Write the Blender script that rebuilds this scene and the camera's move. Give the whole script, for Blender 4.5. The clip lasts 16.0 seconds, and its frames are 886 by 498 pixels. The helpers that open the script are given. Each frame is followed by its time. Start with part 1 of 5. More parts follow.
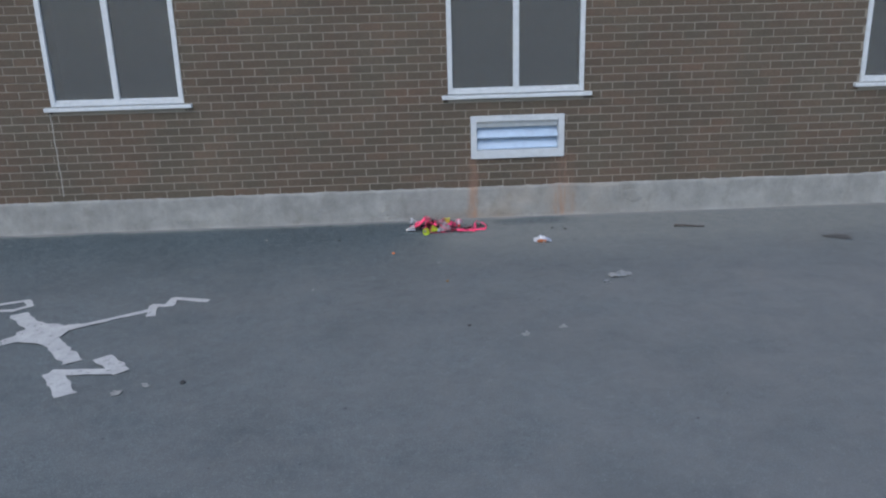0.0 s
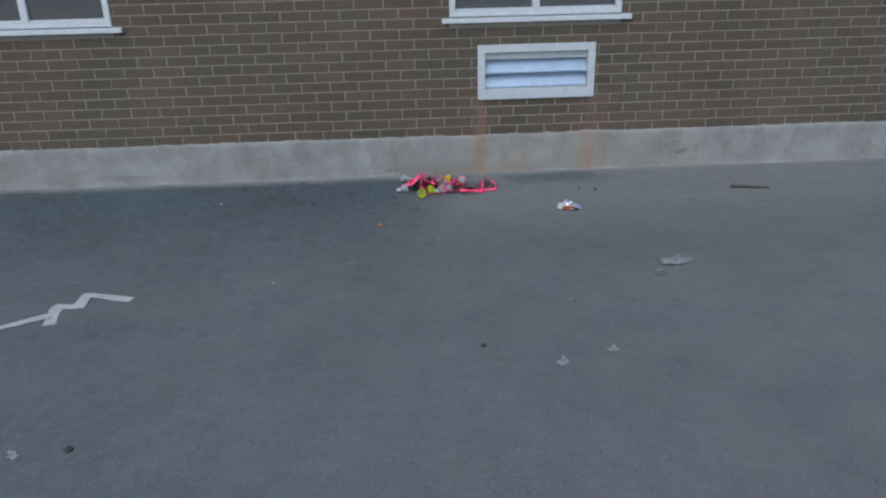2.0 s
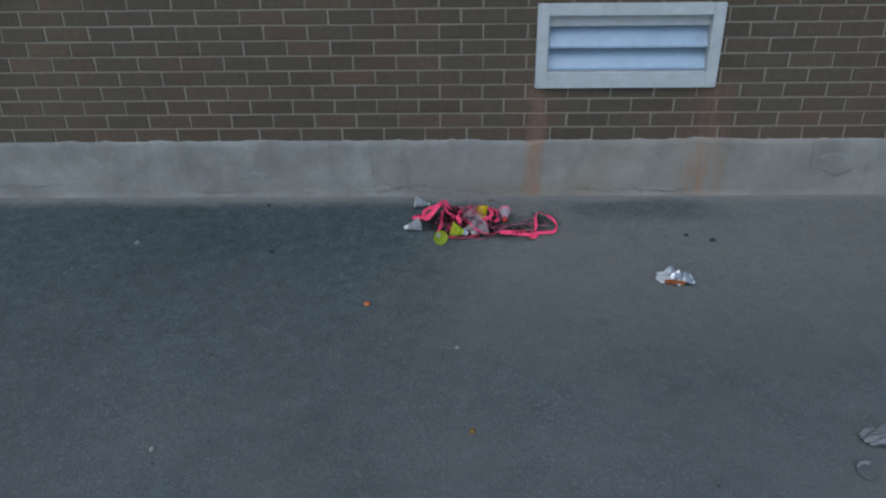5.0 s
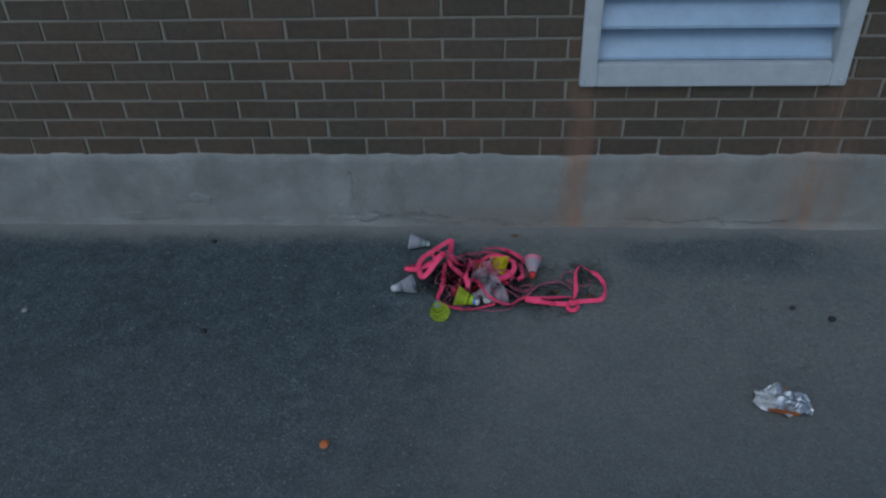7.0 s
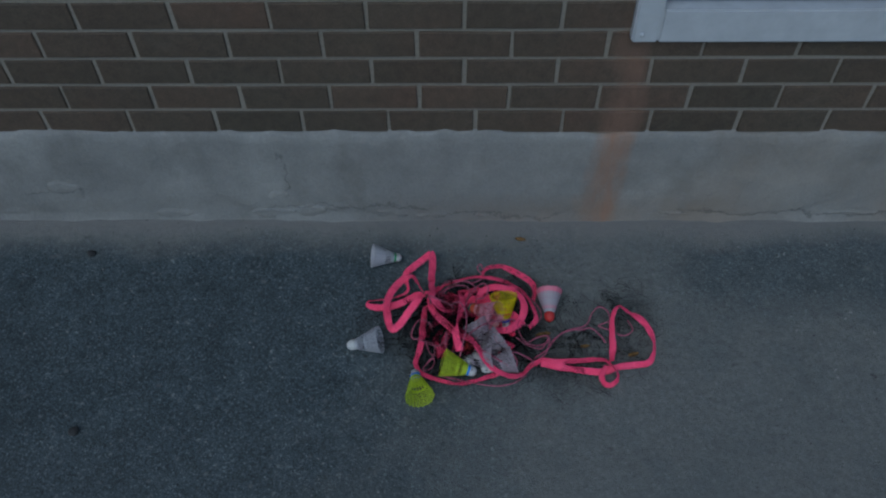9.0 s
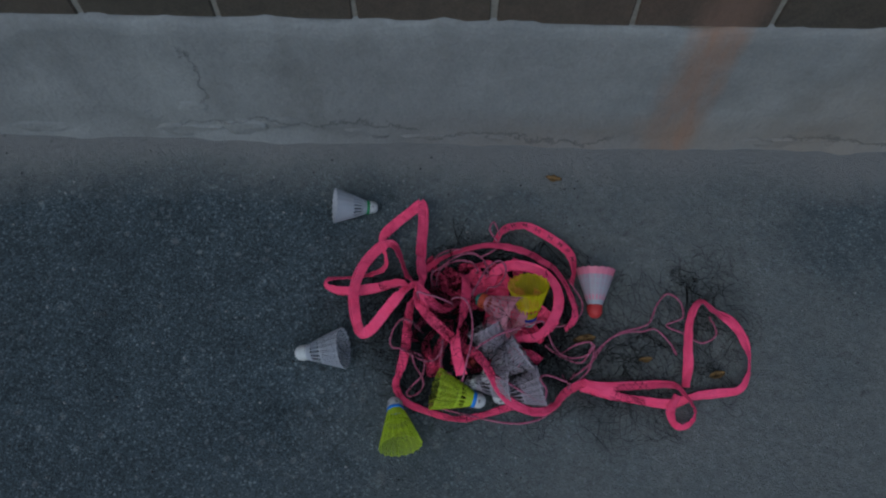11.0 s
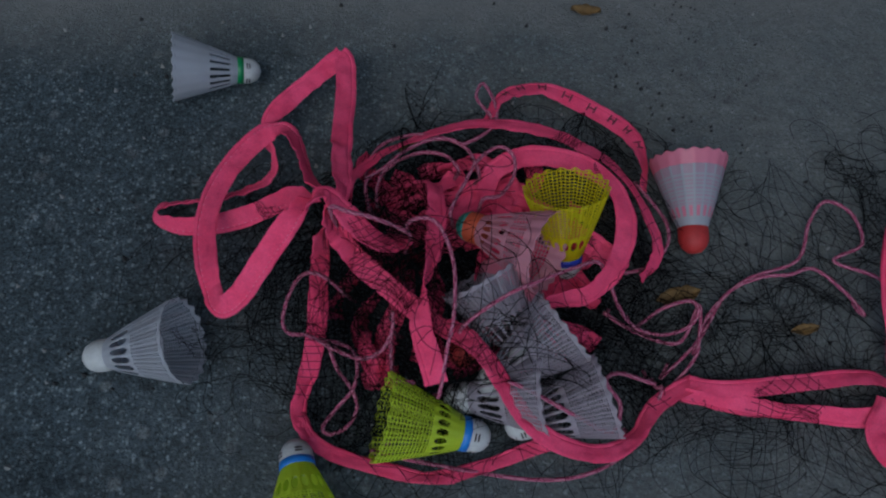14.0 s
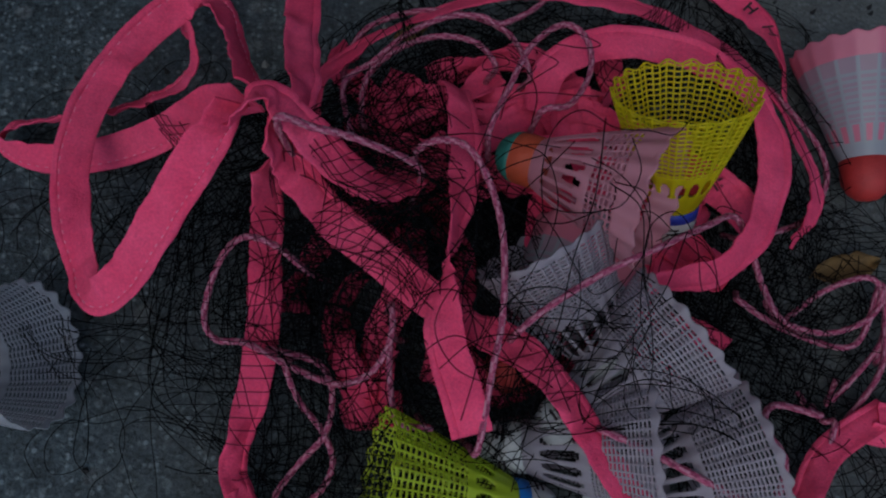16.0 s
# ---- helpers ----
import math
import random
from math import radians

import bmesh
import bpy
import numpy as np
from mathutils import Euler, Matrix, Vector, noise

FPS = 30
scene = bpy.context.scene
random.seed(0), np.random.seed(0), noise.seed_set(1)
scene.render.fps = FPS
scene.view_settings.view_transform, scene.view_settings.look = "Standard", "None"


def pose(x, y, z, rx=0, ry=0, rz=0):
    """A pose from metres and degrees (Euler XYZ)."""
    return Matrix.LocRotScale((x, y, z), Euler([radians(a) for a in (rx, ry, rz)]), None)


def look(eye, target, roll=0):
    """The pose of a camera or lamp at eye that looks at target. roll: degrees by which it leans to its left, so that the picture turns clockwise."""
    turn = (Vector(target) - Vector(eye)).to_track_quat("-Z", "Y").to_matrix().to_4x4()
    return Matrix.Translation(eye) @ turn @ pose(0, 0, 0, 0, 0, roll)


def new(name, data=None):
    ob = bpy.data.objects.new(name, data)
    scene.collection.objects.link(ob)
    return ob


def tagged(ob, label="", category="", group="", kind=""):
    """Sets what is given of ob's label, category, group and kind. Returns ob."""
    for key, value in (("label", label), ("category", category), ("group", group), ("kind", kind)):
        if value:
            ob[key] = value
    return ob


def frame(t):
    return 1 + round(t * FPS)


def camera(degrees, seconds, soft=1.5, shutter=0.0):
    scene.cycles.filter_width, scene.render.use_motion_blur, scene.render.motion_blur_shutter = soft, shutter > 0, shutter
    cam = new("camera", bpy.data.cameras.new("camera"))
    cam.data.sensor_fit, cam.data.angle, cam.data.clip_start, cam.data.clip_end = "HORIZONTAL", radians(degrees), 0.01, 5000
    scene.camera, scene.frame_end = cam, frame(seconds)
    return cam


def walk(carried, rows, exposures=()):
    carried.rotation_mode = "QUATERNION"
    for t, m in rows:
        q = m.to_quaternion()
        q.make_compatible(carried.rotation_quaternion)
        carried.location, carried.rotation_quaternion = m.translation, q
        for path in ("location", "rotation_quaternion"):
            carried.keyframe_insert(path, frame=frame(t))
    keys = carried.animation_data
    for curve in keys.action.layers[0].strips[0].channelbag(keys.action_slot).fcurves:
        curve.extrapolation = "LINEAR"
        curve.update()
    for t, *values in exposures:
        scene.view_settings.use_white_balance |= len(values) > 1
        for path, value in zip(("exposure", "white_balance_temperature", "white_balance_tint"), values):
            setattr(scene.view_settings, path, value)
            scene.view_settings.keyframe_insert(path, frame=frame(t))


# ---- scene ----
cam = camera(60.4, 16.0, soft=2.2)
EXPOSURES = [(0, 1.32, 6250, 8), (3.5, 1.00, 6280, 3), (4.7, 0.83, 6120, 2), (6.8, 0.14, 5650, 0), (9, 0.05, 5600, 0), (12.5, -0.02, 5750, 2), (14.5, -0.07, 5750, 2), (16, -0.24, 5850, 4)]
PATH = [
    (0, (-0.315, -6.849, 1.725), (-0.236, -4.932, 1.159), -1.6),
    (0.5, (-0.295, -6.533, 1.649), (-0.216, -4.619, 1.076), -0.6),
    (1, (-0.251, -6.22, 1.656), (-0.216, -4.32, 1.033), -0.3),
    (1.5, (-0.345, -5.859, 1.656), (-0.257, -3.983, 0.969), -1.7),
    (2, (-0.303, -5.515, 1.631), (-0.212, -3.665, 0.877), -1.3),
    (2.5, (-0.259, -5.206, 1.641), (-0.185, -3.356, 0.883), -0.6),
    (3, (-0.23, -4.824, 1.594), (-0.163, -2.978, 0.825), -0.6),
    (3.5, (-0.255, -4.504, 1.604), (-0.174, -2.67, 0.81), -1.3),
    (4, (-0.185, -4.165, 1.57), (-0.14, -2.345, 0.742), -0.3),
    (4.5, (-0.132, -3.896, 1.53), (-0.164, -2.096, 0.659), -0.1),
    (4.7, (-0.135, -3.765, 1.511), (-0.163, -1.972, 0.626), -0.6),
    (6.8, (-0.032, -2.522, 1.553), (-0.14, -0.866, 0.436), -1.0),
    (7, (-0.045, -2.4, 1.538), (-0.166, -0.758, 0.402), -1.9),
    (7.5, (-0.112, -2.147, 1.537), (-0.098, -0.592, 0.279), -0.6),
    (8, (-0.094, -1.855, 1.507), (-0.134, -0.381, 0.156), -0.4),
    (8.5, (-0.095, -1.634, 1.499), (-0.161, -0.231, 0.075), -0.2),
    (9, (-0.119, -1.392, 1.473), (-0.153, -0.088, -0.043), -1.0),
    (9.2, (-0.171, -1.305, 1.46), (-0.162, -0.075, -0.117), 0.5),
    (11.3, (-0.12, -0.756, 1.057), (-0.145, 0.099, -0.75), -0.2),
    (11.5, (-0.117, -0.733, 0.998), (-0.127, 0.105, -0.818), 0.3),
    (12, (-0.123, -0.719, 0.837), (-0.127, 0.172, -0.954), 0.6),
    (12.5, (-0.116, -0.737, 0.711), (-0.117, 0.237, -1.036), 0.8),
    (13, (-0.117, -0.706, 0.656), (-0.074, 0.25, -1.1), 2.1),
    (13.5, (-0.111, -0.652, 0.598), (-0.046, 0.291, -1.165), 1.3),
    (14, (-0.119, -0.61, 0.556), (-0.056, 0.26, -1.244), 2.0),
    (14.5, (-0.119, -0.573, 0.508), (-0.073, 0.225, -1.325), 0.8),
    (15, (-0.124, -0.543, 0.453), (-0.025, 0.174, -1.411), 5.6),
    (15.5, (-0.134, -0.525, 0.398), (-0.009, 0.177, -1.471), 7.7),
    (16, (-0.134, -0.509, 0.35), (-0.027, 0.226, -1.507), 5.6),
]
walk(cam, [(t, look(eye, target, roll)) for t, eye, target, roll in PATH], EXPOSURES)


# ---- world, sun, exposure ----
world = bpy.data.worlds.new("world")
scene.world = world
world.use_nodes = True
wn = world.node_tree.nodes
sky = wn.new("ShaderNodeTexSky")
sky.sky_type, sky.sun_disc = "NISHITA", False
sky.sun_elevation, sky.sun_rotation = radians(50), radians(200)
sky.air_density, sky.dust_density = 1.0, 1.5
wn["Background"].inputs["Strength"].default_value = 0.12
world.node_tree.links.new(sky.outputs[0], wn["Background"].inputs["Color"])
sun_data = bpy.data.lights.new("sun", "SUN")
sun_data.energy, sun_data.angle, sun_data.color = 0.5, radians(40), (1.0, 0.97, 0.93)
sun = new("sun", sun_data)
sun.matrix_world = look((-4, -9, 14), (0, 0, 0))


# ---- materials ----
class Nodes:
    """Short hand for building a node material."""

    def __init__(self, name, rough=0.8, metal=0.0):
        self.mat = bpy.data.materials.new(name)
        self.mat.use_nodes = True
        self.t = self.mat.node_tree
        self.b = self.t.nodes["Principled BSDF"]
        self.b.inputs["Roughness"].default_value = rough
        self.b.inputs["Metallic"].default_value = metal
        self.co = self.t.nodes.new("ShaderNodeNewGeometry").outputs["Position"]
        self.ob = self.t.nodes.new("ShaderNodeTexCoord").outputs["Object"]

    def put(self, socket, value):
        if isinstance(value, (int, float)):
            socket.default_value = value
        elif isinstance(value, tuple):
            socket.default_value = (*value, 1.0) if len(value) == 3 and socket.type == "RGBA" else value
        else:
            self.t.links.new(value, socket)

    def noise(self, scale, detail=4, rough=0.55, local=False, distort=0.0, stretch=None):
        co = self.ob if local else self.co
        if stretch:
            m = self.t.nodes.new("ShaderNodeMapping")
            m.inputs["Scale"].default_value = stretch
            self.put(m.inputs["Vector"], co)
            co = m.outputs[0]
        n = self.t.nodes.new("ShaderNodeTexNoise")
        self.put(n.inputs["Vector"], co)
        n.inputs["Scale"].default_value, n.inputs["Detail"].default_value = scale, detail
        n.inputs["Roughness"].default_value, n.inputs["Distortion"].default_value = rough, distort
        return n.outputs["Fac"]

    def cells(self, scale, feature="F1", out="Distance"):
        n = self.t.nodes.new("ShaderNodeTexVoronoi")
        n.feature = feature
        self.put(n.inputs["Vector"], self.co)
        n.inputs["Scale"].default_value = scale
        return n.outputs[out]

    def ramp(self, fac, stops):
        n = self.t.nodes.new("ShaderNodeValToRGB")
        el = n.color_ramp.elements
        while len(el) < len(stops):
            el.new(0.5)
        for e, (p, c) in zip(el, stops):
            e.position = p
            e.color = (*c, 1) if isinstance(c, tuple) else (c, c, c, 1)
        self.put(n.inputs["Fac"], fac)
        return n.outputs["Color"]

    def mix(self, fac, a, b, mode="MIX"):
        n = self.t.nodes.new("ShaderNodeMix")
        n.data_type, n.blend_type = "RGBA", mode
        self.put(n.inputs[0], fac)
        self.put(n.inputs[6], a)
        self.put(n.inputs[7], b)
        return n.outputs[2]

    def math(self, op, a, b=0.0, clamp=False):
        n = self.t.nodes.new("ShaderNodeMath")
        n.operation, n.use_clamp = op, clamp
        self.put(n.inputs[0], a)
        self.put(n.inputs[1], b)
        return n.outputs[0]

    def axis(self, index):
        n = self.t.nodes.new("ShaderNodeSeparateXYZ")
        self.put(n.inputs[0], self.co)
        return n.outputs[index]

    def band(self, value, centre, half, soft):
        """1 within half of centre, fading over soft."""
        d = self.math("ABSOLUTE", self.math("SUBTRACT", value, centre))
        return self.math("DIVIDE", self.math("SUBTRACT", half + soft, d), soft, clamp=True)

    def random(self):
        return self.t.nodes.new("ShaderNodeObjectInfo").outputs["Random"]

    def island(self):
        return self.t.nodes.new("ShaderNodeNewGeometry").outputs["Random Per Island"]

    def colour(self, value):
        self.put(self.b.inputs["Base Color"], value)
        return self

    def bump(self, height, distance, strength=1.0):
        n = self.t.nodes.new("ShaderNodeBump")
        n.inputs["Strength"].default_value, n.inputs["Distance"].default_value = strength, distance
        self.put(n.inputs["Height"], height)
        self.put(self.b.inputs["Normal"], n.outputs[0])
        return self

    def sheer(self, amount, colour, clear=0.0):
        """Lets a share of the light through, as thin plastic or cloth does."""
        tr = self.t.nodes.new("ShaderNodeBsdfTranslucent")
        self.put(tr.inputs["Color"], colour)
        mx = self.t.nodes.new("ShaderNodeMixShader")
        mx.inputs[0].default_value = amount
        out = self.t.nodes["Material Output"]
        self.t.links.new(self.b.outputs[0], mx.inputs[1])
        self.t.links.new(tr.outputs[0], mx.inputs[2])
        last = mx.outputs[0]
        if clear:
            cl = self.t.nodes.new("ShaderNodeBsdfTransparent")
            m2 = self.t.nodes.new("ShaderNodeMixShader")
            m2.inputs[0].default_value = clear
            self.t.links.new(last, m2.inputs[1])
            self.t.links.new(cl.outputs[0], m2.inputs[2])
            last = m2.outputs[0]
        self.t.links.new(last, out.inputs[0])
        return self


def rust(n):
    """Rust-coloured runs below the two lower corners of the vent."""
    x, z = n.axis(0), n.axis(2)
    wob = n.math("MULTIPLY", n.math("SUBTRACT", n.noise(9, 4, stretch=(1, 1, 0.4)), 0.5), 0.14)
    xs = n.math("ADD", x, wob)
    fine = n.ramp(n.noise(70, 3, stretch=(1, 1, 0.06)), [(0.45, 0.0), (0.6, 1.0)])
    left = n.band(xs, 0.258, 0.010, 0.042)
    right = n.math("MULTIPLY", n.band(xs, 1.09, 0.03, 0.10), n.math("ADD", n.math("MULTIPLY", fine, 0.6), 0.25))
    runs = n.math("MAXIMUM", left, right)
    low = n.band(z, 0.26, 0.24, 0.12)
    streak = n.ramp(n.noise(40, 4, stretch=(1, 1, 0.15)), [(0.3, 0.35), (0.7, 1.0)])
    return n.math("MULTIPLY", n.math("MULTIPLY", runs, low), streak)


def asphalt():
    n = Nodes("asphalt", 0.95)
    n.b.inputs["Specular IOR Level"].default_value = 0.18
    x, y = n.axis(0), n.axis(1)
    def chips(scale, share, reach):
        """Single stones showing in the binder: a share of the cells, each out to reach."""
        v = n.t.nodes.new("ShaderNodeTexVoronoi")
        n.put(v.inputs["Vector"], n.co)
        v.inputs["Scale"].default_value = scale
        c = n.t.nodes.new("ShaderNodeSeparateColor")
        n.put(c.inputs[0], v.outputs["Color"])
        some = n.ramp(c.outputs[0], [(1 - share, 0.0), (min(1.0, 1 - share * 0.4), 1.0)])
        return n.math("MULTIPLY", some, n.ramp(v.outputs["Distance"], [(reach * 0.6, 1.0), (reach, 0.0)]))

    small, middle, large_chip = chips(330, 0.45, 0.5), chips(150, 0.30, 0.42), chips(62, 0.16, 0.36)
    stones = n.mix(n.math("MULTIPLY", small, 0.8), (0.050, 0.061, 0.067), (0.150, 0.170, 0.178))
    stones = n.mix(n.math("MULTIPLY", middle, 0.5), stones, (0.185, 0.202, 0.208))
    stones = n.mix(n.math("MULTIPLY", large_chip, 0.45), stones, (0.18, 0.18, 0.178))
    fine = n.ramp(n.noise(420, 3), [(0.3, 0.5), (0.7, 1.4)])
    base = n.mix(1.0, stones, fine, "MULTIPLY")
    large = n.ramp(n.noise(1.1, 5, 0.6), [(0.3, 0.9), (0.7, 1.3)])
    base = n.mix(1.0, base, large, "MULTIPLY")
    mid = n.ramp(n.noise(14, 5, 0.65), [(0.3, 0.78), (0.7, 1.25)])
    grain = n.ramp(n.noise(130, 5, 0.75, distort=0.6), [(0.32, 0.55), (0.5, 1.0), (0.68, 1.5)])
    base = n.mix(1.0, base, grain, "MULTIPLY")
    base = n.mix(1.0, base, mid, "MULTIPLY")
    # pale cement dust washed out along the foot of the wall and round the pile
    wob = n.math("MULTIPLY", n.math("SUBTRACT", n.noise(2.6, 6, 0.62), 0.5), 0.55)
    wob = n.math("ADD", wob, n.math("MULTIPLY", n.math("SUBTRACT", n.noise(19, 5, 0.65), 0.5), 0.22))
    strip = n.math("MULTIPLY", n.math("ADD", n.math("ADD", y, 0.17), n.math("MULTIPLY", wob, 0.35)), 9.0, clamp=True)
    side = n.math("ADD", n.math("ADD", x, n.math("MULTIPLY", y, -0.25)), n.math("ADD", wob, 0.27))
    right = n.math("MULTIPLY", side, 1.9, clamp=True)
    reach = n.band(n.math("ADD", y, wob), 0.0, 0.75, 0.9)
    dust = n.math("MAXIMUM", strip, n.math("MULTIPLY", right, n.math("MULTIPLY", reach, 0.82)))
    dusty = n.ramp(n.noise(60, 6, 0.72), [(0.25, (0.125, 0.120, 0.112)), (0.5, (0.187, 0.180, 0.167)), (0.75, (0.240, 0.230, 0.213))])
    dusty = n.mix(1.0, dusty, n.ramp(n.noise(520, 2), [(0.3, 0.75), (0.7, 1.15)]), "MULTIPLY")
    blot = n.ramp(n.noise(8.5, 6, 0.68, distort=0.4), [(0.45, 0.0), (0.66, 0.4)])
    dusty = n.mix(blot, dusty, (0.105, 0.112, 0.112))
    bare = n.math("MULTIPLY", n.band(n.math("ADD", x, wob), 0.82, 0.22, 0.25), n.band(n.math("ADD", y, n.math("MULTIPLY", wob, 0.3)), -0.18, 0.06, 0.12))
    dust = n.math("MULTIPLY", dust, n.math("SUBTRACT", 1.0, n.math("MULTIPLY", bare, 0.7)))
    base = n.mix(n.math("MULTIPLY", dust, 0.85), base, dusty)
    base = n.mix(1.0, base, (1.07, 1.12, 1.12), "MULTIPLY")
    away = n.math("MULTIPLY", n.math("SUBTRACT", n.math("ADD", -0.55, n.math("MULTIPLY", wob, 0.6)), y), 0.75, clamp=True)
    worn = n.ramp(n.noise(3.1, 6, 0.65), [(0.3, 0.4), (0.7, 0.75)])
    # the pale far tone is weaker on the left and grows towards the right
    rightward = n.math("ADD", n.math("MULTIPLY", n.math("MULTIPLY", n.math("ADD", x, 3.0), 0.2, clamp=True), 0.5), 0.55)
    base = n.mix(n.math("MULTIPLY", n.math("MULTIPLY", away, worn), rightward), base, (0.162, 0.160, 0.157))
    foot = n.math("MULTIPLY", n.math("ADD", n.math("ADD", y, 0.115), n.math("MULTIPLY", wob, 0.3)), 13.0, clamp=True)
    base = n.mix(n.math("MULTIPLY", foot, 0.8), base, (0.195, 0.19, 0.18))
    spots = n.ramp(n.noise(24, 3, 0.55), [(0.66, 0.0), (0.76, 0.45)])
    base = n.mix(spots, base, (0.19, 0.19, 0.183))
    dark = n.ramp(n.noise(23, 3, 0.6), [(0.25, 0.6), (0.32, 0.0)])
    base = n.mix(dark, base, (0.022, 0.022, 0.022))
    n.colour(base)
    h = n.math("ADD", n.math("MULTIPLY", n.noise(330, 5, 0.7), 1.1), n.math("MULTIPLY", n.noise(55, 5, 0.65), 1.2))
    h = n.math("ADD", h, n.math("MULTIPLY", n.math("ADD", small, middle), 0.25))
    return n.bump(h, 0.0034, 0.85).mat


def brick_mat():
    n = Nodes("brown brick", 0.85)
    tone = n.ramp(n.random(), [(0.0, (0.056, 0.045, 0.031)), (0.35, (0.068, 0.053, 0.037)), (0.7, (0.062, 0.050, 0.035)), (1.0, (0.080, 0.057, 0.039))])
    tone = n.mix(1.0, tone, n.ramp(n.noise(300, 5, 0.7), [(0.25, 0.6), (0.75, 1.35)]), "MULTIPLY")
    tone = n.mix(1.0, tone, n.ramp(n.noise(1.3, 4), [(0.3, 0.85), (0.7, 1.15)]), "MULTIPLY")
    tone = n.mix(1.0, tone, n.ramp(n.noise(38, 5, 0.7), [(0.3, 0.8), (0.7, 1.2)]), "MULTIPLY")
    burn = n.ramp(n.noise(1.9, 3, 0.6), [(0.42, 0.0), (0.62, 0.3)])
    tone = n.mix(burn, tone, n.mix(1.0, tone, (1.35, 0.88, 0.82), "MULTIPLY"))
    pale = n.ramp(n.noise(14, 6, 0.7), [(0.6, 0.0), (0.8, 0.2)])
    tone = n.mix(pale, tone, (0.16, 0.145, 0.125))
    n.colour(n.mix(n.math("MULTIPLY", rust(n), 0.65), tone, (0.20, 0.115, 0.08)))
    return n.bump(n.noise(380, 5, 0.7), 0.0015, 0.8).mat


def brick_far_mat():
    n = Nodes("brown brick field", 0.85)
    tone = n.ramp(n.island(), [(0.0, (0.056, 0.045, 0.031)), (0.35, (0.068, 0.053, 0.037)), (0.7, (0.062, 0.050, 0.035)), (1.0, (0.080, 0.057, 0.039))])
    tone = n.mix(1.0, tone, n.ramp(n.noise(300, 5, 0.7), [(0.25, 0.6), (0.75, 1.35)]), "MULTIPLY")
    tone = n.mix(1.0, tone, n.ramp(n.noise(1.3, 4), [(0.3, 0.85), (0.7, 1.15)]), "MULTIPLY")
    tone = n.mix(1.0, tone, n.ramp(n.noise(38, 5, 0.7), [(0.3, 0.8), (0.7, 1.2)]), "MULTIPLY")
    burn = n.ramp(n.noise(1.9, 3, 0.6), [(0.42, 0.0), (0.62, 0.3)])
    tone = n.mix(burn, tone, n.mix(1.0, tone, (1.35, 0.88, 0.82), "MULTIPLY"))
    pale = n.ramp(n.noise(14, 6, 0.7), [(0.6, 0.0), (0.8, 0.2)])
    tone = n.mix(pale, tone, (0.16, 0.145, 0.125))
    n.colour(n.mix(n.math("MULTIPLY", rust(n), 0.65), tone, (0.20, 0.115, 0.08)))
    return n.bump(n.noise(380, 5, 0.7), 0.0015, 0.8).mat


def mortar_mat():
    n = Nodes("mortar", 0.95)
    tone = n.ramp(n.noise(120, 5, 0.7), [(0.2, (0.135, 0.122, 0.10)), (0.8, (0.25, 0.23, 0.195))])
    n.colour(n.mix(n.math("MULTIPLY", rust(n), 0.6), tone, (0.26, 0.14, 0.08)))
    return n.bump(n.noise(250, 4), 0.001).mat


